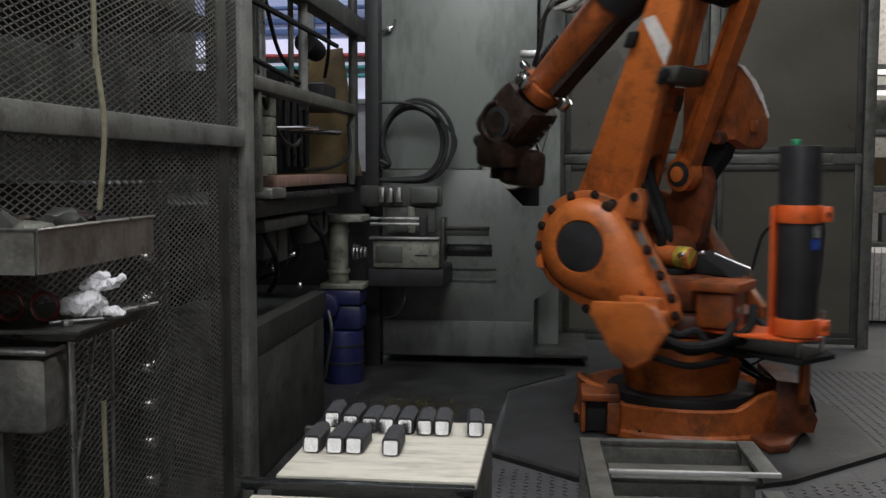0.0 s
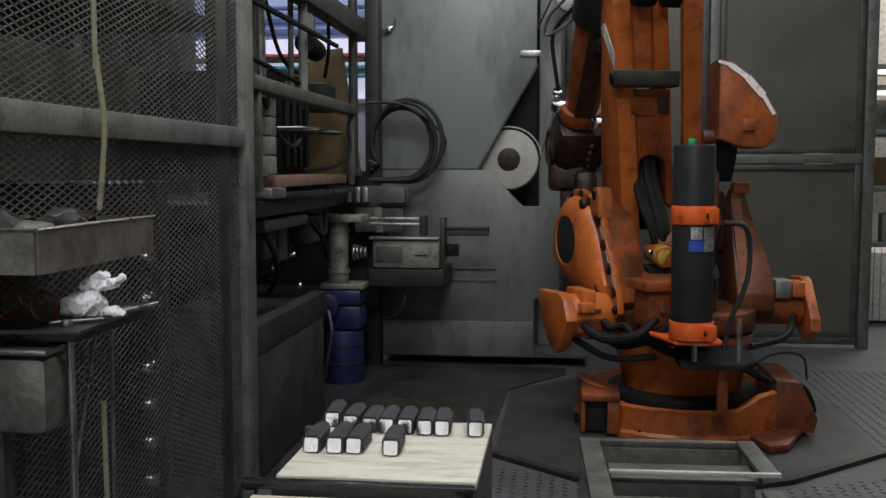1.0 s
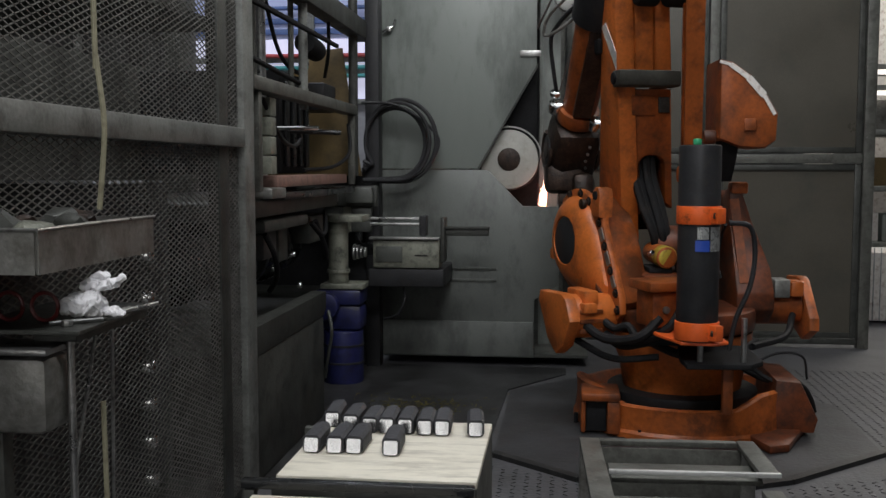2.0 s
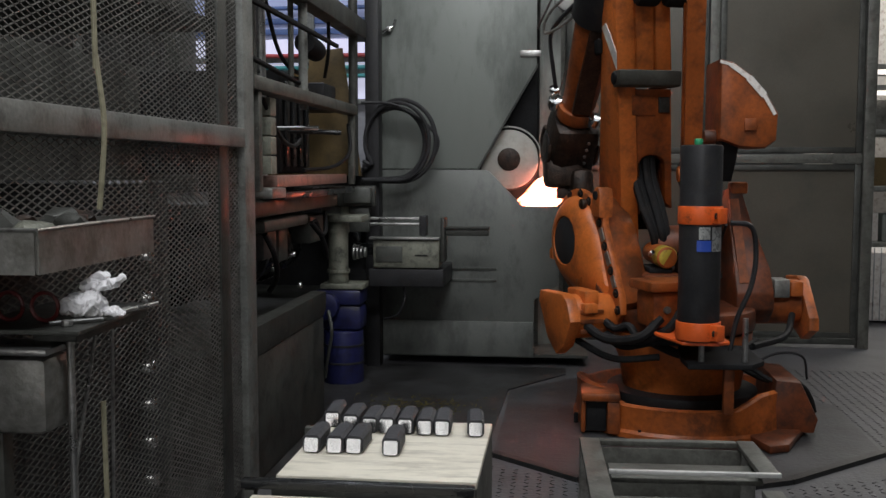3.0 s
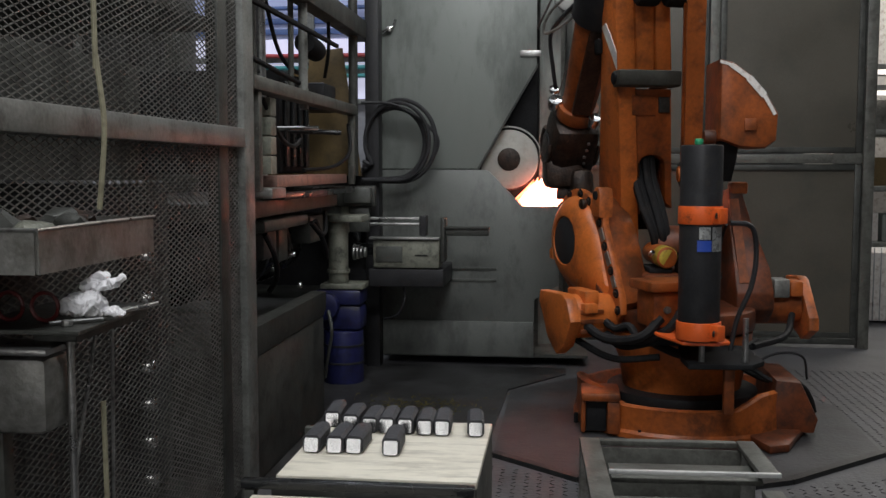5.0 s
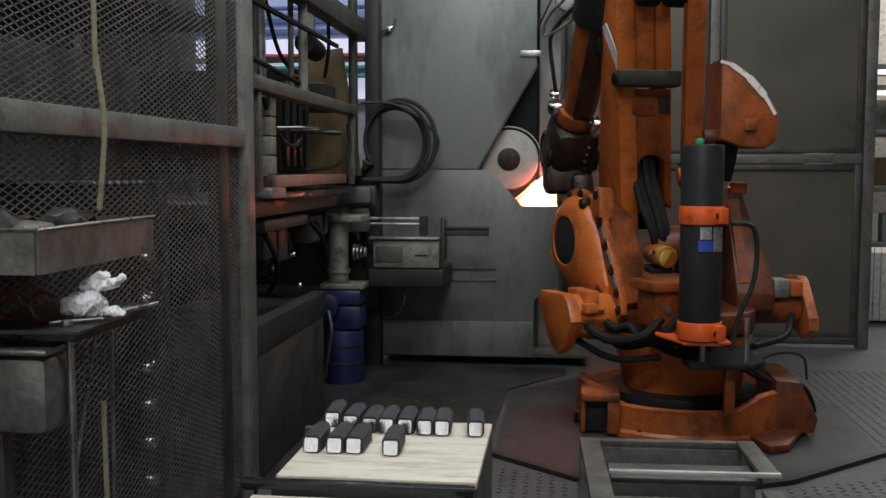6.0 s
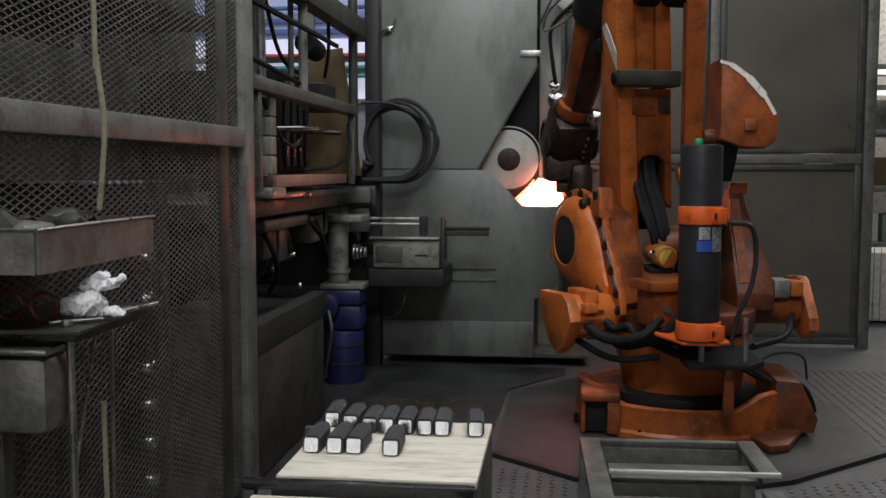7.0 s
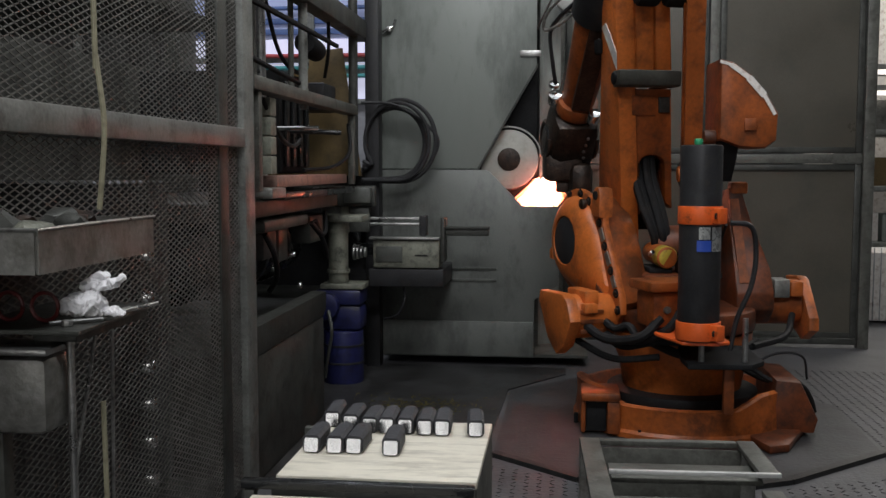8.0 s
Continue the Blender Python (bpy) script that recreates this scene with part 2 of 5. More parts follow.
def finish(name, bm, mat, smooth=True):
    me = bpy.data.meshes.new(name)
    bmesh.ops.recalc_face_normals(bm, faces=bm.faces)
    for f in bm.faces:
        f.smooth = smooth
    if smooth:
        for e in bm.edges:
            if len(e.link_faces) == 2 and e.calc_face_angle(0) > 0.6:
                e.smooth = False
    bm.to_mesh(me)
    bm.free()
    me.materials.append(mat)
    return me


def part(name, bm, mat, parent, label=""):
    ob = new(name, finish(name, bm, mat))
    ob.parent = parent
    return tagged(ob, label)


def thing(name, label, category, m=None, group=""):
    ob = new(name)
    ob.empty_display_size = 0.1
    if m is not None:
        ob.matrix_world = m
    return tagged(ob, label, category, group)


def solid(name, bm, mat, label, category, group="", kind=""):
    return tagged(new(name, finish(name, bm, mat)), label, category, group, kind)


def circle(cx, cz, r, a0=0, a1=360, n=24):
    return [(cx + r * math.cos(radians(a0 + (a1 - a0) * k / n)), cz + r * math.sin(radians(a0 + (a1 - a0) * k / n))) for k in range(n + (0 if a1 - a0 == 360 else 1))]


# ---- setting ----
def setting():
    bm = B()
    box(bm, -12, 12, -5, 22, -0.2, 0.0)
    solid("floor", bm, CONCRETE, "worn grey concrete workshop floor", "floor", kind="structure")
    for name, b in (("wall_north", (-12, 12, 22, 22.3, 0, 6.5)), ("wall_south", (-12, 12, -5.3, -5, 0, 6.5)), ("wall_west", (-12.3, -12, -5, 22, 0, 6.5)), ("wall_east", (12, 12.3, -5, 22, 0, 6.5))):
        bm = B()
        box(bm, *b)
        solid(name, bm, HALL, "grey painted factory hall wall", "wall", kind="structure")
    bm = B()
    box(bm, -12, 12, -5, 22, 6.5, 6.7)
    solid("ceiling", bm, ROOF, "dark sheet roof of the hall", "ceiling", kind="structure")


setting()


# ---- fence behind the robot ----
def fence():
    f = thing("safety_fence", "grey framed fence with smoked olive sheets behind the robot", "fence")
    Y = 7.62
    for x0, x1 in ((-0.04, 0.03), (1.10, 1.17), (2.22, 2.30)):
        bm = B()
        box(bm, x0, x1, Y - 0.04, Y + 0.04, 0, 3.2, 0.006)
        part("post", bm, STAND, f)
    for x0, x1 in ((0.033, 1.097), (1.173, 2.217)):
        for z0, z1 in ((0.03, 0.07), (1.385, 1.455), (3.1, 3.16)):
            bm = B()
            box(bm, x0, x1, Y - 0.03, Y + 0.03, z0, z1, 0.005)
            part("rail", bm, FRAME_DARK if z0 < 0.5 else STAND, f)
        for z0, z1 in ((0.075, 1.38), (1.46, 3.095)):
            bm = B()
            box(bm, x0 + 0.004, x1 - 0.004, Y - 0.005, Y + 0.005, z0, z1)
            part("panel", bm, PANEL, f)
            bm = B()
            for a, b, c, d in ((x0 + 0.006, x0 + 0.05, z0 + 0.004, z1 - 0.004), (x1 - 0.05, x1 - 0.006, z0 + 0.004, z1 - 0.004), (x0 + 0.052, x1 - 0.052, z0 + 0.004, z0 + 0.045), (x0 + 0.052, x1 - 0.052, z1 - 0.045, z1 - 0.004)):
                box(bm, a, b, Y - 0.022, Y - 0.007, c, d, 0.003)
            part("panel_frame", bm, FRAME_DARK, f)


fence()


# ---- belt grinder ----
GY = 6.65


def grinder():
    g = thing("belt_grinder", "sage grey belt grinding machine with a slanted open mouth", "machine")
    bm = B()
    prism(bm, [(-1.25, 1.347), (-0.553, 1.347), (-0.159, 2.036), (-0.159, 3.0), (-1.25, 3.0)], GY, GY + 0.02, "xz", 0.003)
    part("upper_panel", bm, CABINET, g)
    bm = B()
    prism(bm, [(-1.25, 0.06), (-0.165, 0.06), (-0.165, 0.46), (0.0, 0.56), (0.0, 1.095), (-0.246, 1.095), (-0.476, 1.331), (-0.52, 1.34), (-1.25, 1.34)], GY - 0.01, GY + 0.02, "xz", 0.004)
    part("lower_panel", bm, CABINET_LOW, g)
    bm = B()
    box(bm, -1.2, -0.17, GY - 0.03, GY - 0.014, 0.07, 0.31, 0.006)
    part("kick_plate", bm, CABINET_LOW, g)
    # dark bars paint the shade inside the recessed slots
    for z in (0.58, 0.66):
        bm = B()
        box(bm, -0.78, -0.42, GY - 0.018, GY - 0.012, z, z + 0.018, 0.002)
        part("vent_slot", bm, CABINET_DARK, g)
    # inner sheets in dark grey: the cavity's shade is put into their colour
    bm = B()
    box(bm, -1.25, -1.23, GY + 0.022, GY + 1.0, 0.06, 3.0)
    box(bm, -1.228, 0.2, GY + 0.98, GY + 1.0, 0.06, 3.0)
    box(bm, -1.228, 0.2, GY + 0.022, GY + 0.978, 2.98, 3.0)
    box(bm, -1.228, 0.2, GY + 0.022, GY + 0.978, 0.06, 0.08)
    # unseen baffle, added to block the glow of the parked sparks
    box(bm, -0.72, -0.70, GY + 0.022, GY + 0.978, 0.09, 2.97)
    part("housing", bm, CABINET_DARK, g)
    bm = B()
    box(bm, -0.14, 0.0, GY + 0.45, GY + 0.49, 0.08, 2.98)
    box(bm, -0.145, -0.125, GY + 0.42, GY + 0.45, 0.08, 2.98)
    part("side_column", bm, CABINET, g, "grey upright sheet column inside the mouth")
    bm = B()
    prism(bm, [(-0.553, 1.35), (-0.545, 1.338), (-0.15, 2.028), (-0.15, 2.05)], GY - 0.006, GY + 0.03, "xz")
    part("mouth_trim", bm, FRAME_DARK, g)
    # contact wheel with its belt
    wx, wy, wz, wr = -0.345, GY + 0.08, 1.41, 0.200
    bm = B()
    rod(bm, (wx, wy, wz), (wx, wy + 0.1, wz), wr, seg=48, bevel=0.006)
    wheel = part("contact_wheel", bm, CREAM, g, "cream contact wheel with a dark hub")
    bm = B()
    rod(bm, (wx, wy - 0.006, wz), (wx, wy - 0.001, wz), 0.078, seg=32, bevel=0.002)
    part("hub", bm, GRIME, wheel)
    for a in range(0, 360, 60):
        bm = B()
        rod(bm, (wx + 0.05 * math.cos(radians(a)), wy - 0.012, wz + 0.05 * math.sin(radians(a))), (wx + 0.05 * math.cos(radians(a)), wy - 0.007, wz + 0.05 * math.sin(radians(a))), 0.006, seg=8)
        part("hub_bolt", bm, GRIME, wheel)
    bm = B()
    ring_o, ring_i = circle(wx, wz, wr + 0.026, 8, 172, 40), circle(wx, wz, wr + 0.017, 8, 172, 40)
    for k in range(40):
        vs = [bm.verts.new((p[0], yy, p[1])) for yy in (wy - 0.012, wy + 0.06) for p in (ring_o[k], ring_o[k + 1], ring_i[k + 1], ring_i[k])]
        for f in ((0, 1, 2, 3), (7, 6, 5, 4), (0, 4, 5, 1), (2, 6, 7, 3)):
            bm.faces.new([vs[q] for q in f])
    part("wheel_guard", bm, STEEL, g, "bright edge of the wheel guard")
    bm = B()
    outer = circle(wx, wz, wr + 0.012, 150, 330, 24)
    inner = circle(wx, wz, wr + 0.006, 150, 330, 24)
    top_o, top_i = circle(0.06, 2.5, 0.112, 330, 510, 12), circle(0.06, 2.5, 0.106, 330, 510, 12)
    loop_o, loop_i = outer + top_o, inner + top_i
    k = len(loop_o)
    for q in range(k):
        r = (q + 1) % k
        vs = [bm.verts.new((p[0], yy, p[1])) for yy in (wy + 0.012, wy + 0.095) for p in (loop_o[q], loop_o[r], loop_i[r], loop_i[q])]
        for f in ((0, 1, 5, 4), (2, 3, 7, 6), (0, 1, 2, 3), (4, 5, 6, 7)):
            bm.faces.new([vs[i] for i in f])
    part("belt", bm, BELT, g, "dark brown abrasive belt")
    bm = B()
    rod(bm, (0.06, wy + 0.01, 2.5), (0.06, wy + 0.1, 2.5), 0.105, seg=32, bevel=0.004)
    part("idler_pulley", bm, STEEL, g)
    # black block added to paint the shaded interior behind the slanted opening
    bm = B()
    prism(bm, [(-0.56, 1.44), (-0.15, 1.44), (-0.15, 2.3), (-0.42, 2.3)], wy + 0.11, wy + 0.30, "xz", 0.04)
    part("dark_mouth_block", bm, MATT_BLACK, g, "black block filling the dark inside of the mouth")
    # black plate paints the shade at the back, below the wheel
    bm = B()
    box(bm, -0.56, -0.15, GY + 0.34, GY + 0.38, 0.85, 1.435, 0.01)
    part("dark_mouth_back", bm, MATT_BLACK, g, "black plate painting the dark back of the mouth")
    # handle over the mouth
    bm = B()
    box(bm, -0.27, -0.13, GY - 0.012, GY - 0.003, 2.09, 2.13, 0.002)
    part("handle", bm, STEEL, g)
    bm = B()
    rod(bm, (-1.19, GY - 0.03, 2.26), (-1.12, GY - 0.03, 2.30), 0.012, seg=10, bevel=0.003)
    rod(bm, (-1.15, GY - 0.05, 2.28), (-1.15, GY - 0.002, 2.28), 0.02, seg=12, bevel=0.004)
    part("latch", bm, CHROME, g)
    bm = B()
    rod(bm, (-1.12, GY - 0.03, 2.30), (-1.105, GY - 0.03, 2.345), 0.008, seg=8)
    part("latch_lever", bm, CHROME, g)
    # unseen hopper plate, added behind the lower panel
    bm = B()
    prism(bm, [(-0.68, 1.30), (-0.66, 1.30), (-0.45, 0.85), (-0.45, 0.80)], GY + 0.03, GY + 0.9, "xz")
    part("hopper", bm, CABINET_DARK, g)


grinder()


# ---- robot ----
ELBOW = Vector((-0.2, 0.42, 2.44))


def robot():
    r = thing("industrial_robot", "grimy orange industrial robot arm on a round cast pedestal", "robot", pose(0.662, 5.3505, 0))
    bm = B()
    prism(bm, [(-0.54, -0.36), (-0.30, -0.40), (0.26, -0.46), (0.33, -0.68), (0.43, -0.63), (0.60, -0.24), (0.64, 0.2), (0.4, 0.5), (-0.4, 0.5), (-0.56, 0.2)], 0.047, 0.088, "xy", 0.012)
    part("base_plate", bm, ORANGE_DARK, r)
    bm = B()
    n = 48
    rings = []
    for rad, z, lift in ((0.575, 0.05, 0), (0.575, 0.075, 0), (0.56, 0.09, 0), (0.555, 0.18, 0.6), (0.56, 0.205, 1), (0.545, 0.215, 1), (0.525, 0.212, 1), (0.51, 0.19, 0.8), (0.49, 0.155, 0), (0.40, 0.15, 0)):
        ring = []
        for k in range(n):
            a = 2 * math.pi * k / n
            # the rim is cut low at the front and stands higher at the flanks
            off = abs((math.degrees(a) - 262 + 180) % 360 - 180)
            up = 0.065 * lift * min(1, max(0, (off - 30) / 16)) * min(1, max(0, (108 - off) / 22))
            ring.append(bm.verts.new((rad * math.cos(a), rad * math.sin(a), z + up)))
        rings.append(ring)
    for a, b in zip(rings, rings[1:]):
        for k in range(n):
            bm.faces.new((a[k], a[(k + 1) % n], b[(k + 1) % n], b[k]))
    bm.faces.new(rings[-1])
    bm.faces.new(rings[0][::-1])
    part("pedestal", bm, ORANGE_WORN, r, "grimy orange cast ring pedestal")
    for k in range(0, 360, 45):
        bm = B()
        x, y = 0.60 * math.cos(radians(k + 20)), 0.54 * math.sin(radians(k + 20))
        rod(bm, (x, y, 0.047), (x, y, 0.098), 0.013, seg=6)
        part("anchor_bolt", bm, MATT_BLACK, r)
    bm = B()
    prism(bm, circle(0, 0, 0.395, n=40), 0.114, 0.188, "xy", 0.01)
    part("slew_ring", bm, BLACK, r)
    # cable housing and open cast foot on either side
    bm = B()
    prism(bm, [(0.40, 0.07), (0.61, 0.07), (0.628, 0.14), (0.54, 0.325), (0.42, 0.335)], -0.36, 0.12, "xz", 0.012)
    part("cable_housing", bm, ORANGE_DARK, r, "dark orange cable housing")
    bm = B()
    box(bm, -0.545, -0.35, -0.47, -0.22, 0.225, 0.27, 0.014)
    box(bm, -0.415, -0.35, -0.46, -0.22, 0.06, 0.224, 0.01)
    box(bm, -0.545, -0.52, -0.44, -0.22, 0.06, 0.224, 0.01)
    part("cast_foot", bm, ORANGE_DIRTY, r)
    # black block in the foot's opening paints the shade inside
    bm = B()
    box(bm, -0.519, -0.416, -0.40, -0.30, 0.06, 0.22, 0.004)
    part("dark_pocket_fill", bm, BLACK, r)
    for k, (dy, z) in enumerate(((0.0, 0.30), (0.05, 0.31), (-0.06, 0.32))):
        bm = B()
        hose(bm, [(0.26, -0.10 + dy, 0.36 + 0.03 * k), (0.40, -0.2 + dy, z), (0.55, -0.22 + dy, 0.30), (0.61, -0.2 + dy, 0.23), (0.64, -0.17 + dy, 0.15)], 0.012)
        part("base_cable", bm, CABLE, r)
    bm = B()
    hose(bm, [(0.35, 0.0, 0.33), (0.5, 0.02, 0.40), (0.64, 0.05, 0.38), (0.68, 0.1, 0.25)], 0.007)
    part("thin_cable", bm, BLACK, r)

    # the base sits low in the platform
    BASE_DROP = -0.038
    for o in r.children:
        if o.name.split(".")[0] != "slew_ring":
            o.data.transform(Matrix.Translation((0, 0, BASE_DROP)))

    # everything from here turns about the upright axis; x points forwards, y to the robot's left side
    bm = B()
    rings = []
    for rad, z in ((0.31, 0.19), (0.32, 0.25), (0.335, 0.33), (0.36, 0.40), (0.365, 0.49), (0.30, 0.50)):
        rings.append([bm.verts.new((rad * math.cos(2 * math.pi * k / n) * 0.92, rad * math.sin(2 * math.pi * k / n), z)) for k in range(n)])
    for a, b in zip(rings, rings[1:]):
        for k in range(n):
            bm.faces.new((a[k], a[(k + 1) % n], b[(k + 1) % n], b[k]))
    bm.faces.new(rings[-1])
    bm.faces.new(rings[0][::-1])
    c = part("carousel", bm, ORANGE, r, "turning orange column with grease marks")
    bm = B()
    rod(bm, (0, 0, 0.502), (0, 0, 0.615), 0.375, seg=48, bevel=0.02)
    part("turntable", bm, ORANGE_DARK, c, "dark orange turntable")
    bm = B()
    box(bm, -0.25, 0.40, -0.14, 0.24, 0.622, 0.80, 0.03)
    part("saddle", bm, ORANGE_DARK, c)
    bm = B()
    hose(bm, [(-0.30, 0.22, 0.47), (-0.41, 0.10, 0.43), (-0.44, -0.05, 0.42), (-0.40, -0.2, 0.44), (-0.28, -0.32, 0.47)], 0.022)
    part("cable_ring", bm, CABLE, c)
    A, Z = 0.217, 0.948
    # left gear head: local x forwards along the head, y outwards, origin in the middle of its round cover
    head = Matrix.Translation((0.156, 0.625, 0.952)) @ Matrix.Rotation(radians(21), 4, "Z")

    def headed(name, bm, mat, parent, label=""):
        bmesh.ops.transform(bm, verts=bm.verts, matrix=head)
        return part(name, bm, mat, parent, label)
    rear = [(-0.31, 0.235), (-0.305, 0.11), (-0.368, -0.012), (-0.436, -0.136), (-0.50, -0.26), (-0.51, -0.345), (-0.43, -0.42), (-0.20, -0.40), (-0.03, -0.345)]
    bm = B()
    prism(bm, circle(0, 0, 0.285, -48, 125, 26) + [(-0.235, 0.275), (-0.285, 0.275)] + rear, -0.115, -0.075, "xz", 0.008)
    cs = headed("gear_casing", bm, ORANGE_WORN, c, "scuffed orange gear casing")
    bm = B()
    # inner body narrows towards the arm
    outline = circle(-0.01, 0, 0.262, -45, 120, 22) + [(-0.27, 0.10), (-0.38, -0.13), (-0.45, -0.30), (-0.36, -0.40), (-0.05, -0.33)]
    loops = []
    for k, yy in ((1.0, -0.117), (0.99, -0.19), (0.93, -0.27), (0.80, -0.315)):
        loops.append([bm.verts.new((px * k - 0.05 * (1 - k), yy, pz * k)) for px, pz in outline])
    for la, lb in zip(loops, loops[1:]):
        for q in range(len(outline)):
            bm.faces.new((la[q], la[(q + 1) % len(outline)], lb[(q + 1) % len(outline)], lb[q]))
    bm.faces.new(loops[0])
    bm.faces.new(loops[-1])
    headed("inner_casing", bm, ORANGE_DIRTY, cs)
    bm = B()
    # shallow domed cover around the black plate
    outline = circle(0, 0, 0.246, -75, 140, 30) + [(-0.262, 0.06), (-0.33, -0.10), (-0.385, -0.215), (-0.37, -0.29), (-0.22, -0.31), (-0.05, -0.275)]
    loops = []
    for k, yy in ((1.0, -0.074), (0.985, -0.058), (0.90, -0.034), (0.76, -0.012), (0.60, 0.0), (0.555, 0.0), (0.545, -0.012)):
        pull = min(1.0, (1 - k) / 0.4)
        ring = []
        for px, pz in outline:
            far = math.hypot(px, pz)
            rr = far * k * (1 - pull) + 0.246 * k * pull
            ring.append(bm.verts.new((px / far * rr, yy, pz / far * rr)))
        loops.append(ring)
    for la, lb in zip(loops, loops[1:]):
        for q in range(len(outline)):
            bm.faces.new((la[q], la[(q + 1) % len(outline)], lb[(q + 1) % len(outline)], lb[q]))
    bm.faces.new(loops[0])
    bm.faces.new(loops[-1])
    headed("domed_cover", bm, ORANGE, cs, "domed orange gear cover")
    bm = B()
    rod(bm, (0, -0.0115, 0), (0, -0.004, 0), 0.13, seg=44, bevel=0.003)
    headed("black_plate", bm, BLACK, cs, "round matt black cover plate")
    bm = B()
    prism(bm, [(0.235, -0.05), (0.268, -0.075), (0.262, -0.12), (0.225, -0.125)], -0.073, -0.035, "xz", 0.006)
    headed("stop_lug", bm, ORANGE, cs)
    spots = [(0.285 * math.cos(radians(q)) * 0.93, 0.285 * math.sin(radians(q)) * 0.93) for q in (-24, -2, 21, 43, 72, 101, 124)]
    for px, pz in spots + [(-0.272, 0.111), (-0.336, -0.009), (-0.406, -0.131), (-0.465, -0.242), (-0.485, -0.326), (-0.01, -0.325), (-0.09, -0.375)]:
        # flat black discs paint the dark pockets around the bolts
        bm = B()
        rod(bm, (px, -0.0745, pz), (px, -0.070, pz), 0.024, seg=18)
        headed("bolt_seat", bm, MATT_BLACK, cs)
        bm = B()
        rod(bm, (px, -0.0698, pz), (px, -0.059, pz), 0.0165, seg=6, bevel=0.003)
        headed("bolt", bm, GRIME, cs)
    # bare, scuffed rim between the rear bolts, scratched ribs below it
    for (x0, z0), (x1, z1) in zip([(-0.272, 0.111), (-0.336, -0.009), (-0.406, -0.131)], [(-0.336, -0.009), (-0.406, -0.131), (-0.465, -0.242)]):
        bm = B()
        strip(bm, (x0 + (x1 - x0) * 0.25, -0.072, z0 + (z1 - z0) * 0.25), (x0 + (x1 - x0) * 0.76, -0.072, z0 + (z1 - z0) * 0.76), 0.034, 0.008, (0, 1, 0))
        headed("rim_plate", bm, GALV, cs, "worn bare metal rim")
    for x0, z0, x1, z1, w in ((-0.29, -0.20, -0.45, -0.37, 0.03), (-0.25, -0.25, -0.36, -0.40, 0.022)):
        bm = B()
        strip(bm, (x0, -0.052, z0), (x1, -0.060, z1), w, 0.03, (0, 1, 0))
        headed("rib", bm, ORANGE_DARK, cs)
    bm = B()
    prism(bm, [(-0.155, -0.245), (-0.11, -0.215), (-0.115, -0.16), (-0.165, -0.145), (-0.20, -0.185)], -0.05, -0.016, "xz", 0.008)
    headed("cast_boss", bm, ORANGE_WORN, cs)
    bm = B()
    prism(bm, [(-0.215, 0.15), (-0.235, 0.275), (-0.26, 0.30), (-0.30, 0.295), (-0.318, 0.26), (-0.31, 0.14)], -0.135, -0.05, "xz", 0.012)
    headed("lifting_lug", bm, ORANGE_WORN, cs)
    # black disc paints the dark of the lug's hole
    bm = B()
    rod(bm, (-0.272, -0.052, 0.255), (-0.272, -0.044, 0.255), 0.024, seg=20)
    headed("lug_hole", bm, MATT_BLACK, cs)
    for x, z, rr in ((-0.13, 0.205, 0.03), (-0.07, 0.19, 0.02)):
        bm = B()
        rod(bm, (x, -0.06, z), (x, -0.034, z), rr, seg=18, bevel=0.005)
        headed("plug", bm, GRIME, cs)
    # its motor hangs under the head, behind a thick pentagonal cover
    bm = B()
    prism(bm, [(-0.17, -0.245), (-0.155, -0.30), (-0.204, -0.375), (-0.267, -0.485), (-0.371, -0.553), (-0.46, -0.50), (-0.539, -0.365), (-0.489, -0.265), (-0.433, -0.235)], 0.158, 0.22, "xz", 0.008)
    mo = headed("motor_cover", bm, ORANGE, c, "orange pentagonal motor cover")
    bm = B()
    rod(bm, (-0.355, -0.09, -0.365), (-0.355, 0.156, -0.365), 0.115, seg=28, bevel=0.012)
    box(bm, -0.46, -0.25, 0.02, 0.10, -0.30, -0.225, 0.01)
    headed("motor", bm, ORANGE, mo)
    for k in range(3):
        bm = B()
        box(bm, -0.478, -0.466, 0.0, 0.13, -0.44 + 0.05 * k, -0.418 + 0.05 * k, 0.004)
        headed("fin", bm, ORANGE_DIRTY, mo)
    bm = B()
    box(bm, -0.50, -0.44, 0.045, 0.12, -0.335, -0.285, 0.008)
    headed("plug_box", bm, ORANGE, mo)

    # right gear head: its flank leans out towards the foot
    bm = B()
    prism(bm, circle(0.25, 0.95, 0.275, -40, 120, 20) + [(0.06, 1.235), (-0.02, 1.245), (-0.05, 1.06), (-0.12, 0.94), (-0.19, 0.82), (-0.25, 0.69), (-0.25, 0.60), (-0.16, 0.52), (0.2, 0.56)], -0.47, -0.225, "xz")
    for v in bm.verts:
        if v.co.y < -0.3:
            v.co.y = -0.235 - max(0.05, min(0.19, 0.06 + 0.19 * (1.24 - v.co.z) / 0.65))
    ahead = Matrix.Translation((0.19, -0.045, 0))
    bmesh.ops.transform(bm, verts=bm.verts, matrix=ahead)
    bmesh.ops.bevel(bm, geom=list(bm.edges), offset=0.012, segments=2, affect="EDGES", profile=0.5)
    rg = part("gear_casing", bm, ORANGE_DARK, c)
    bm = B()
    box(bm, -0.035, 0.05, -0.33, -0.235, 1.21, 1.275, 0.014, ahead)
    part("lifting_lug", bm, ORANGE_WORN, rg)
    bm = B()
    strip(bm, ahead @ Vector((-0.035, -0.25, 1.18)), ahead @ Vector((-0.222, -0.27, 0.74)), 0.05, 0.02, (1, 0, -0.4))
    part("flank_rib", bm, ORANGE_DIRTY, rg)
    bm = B()
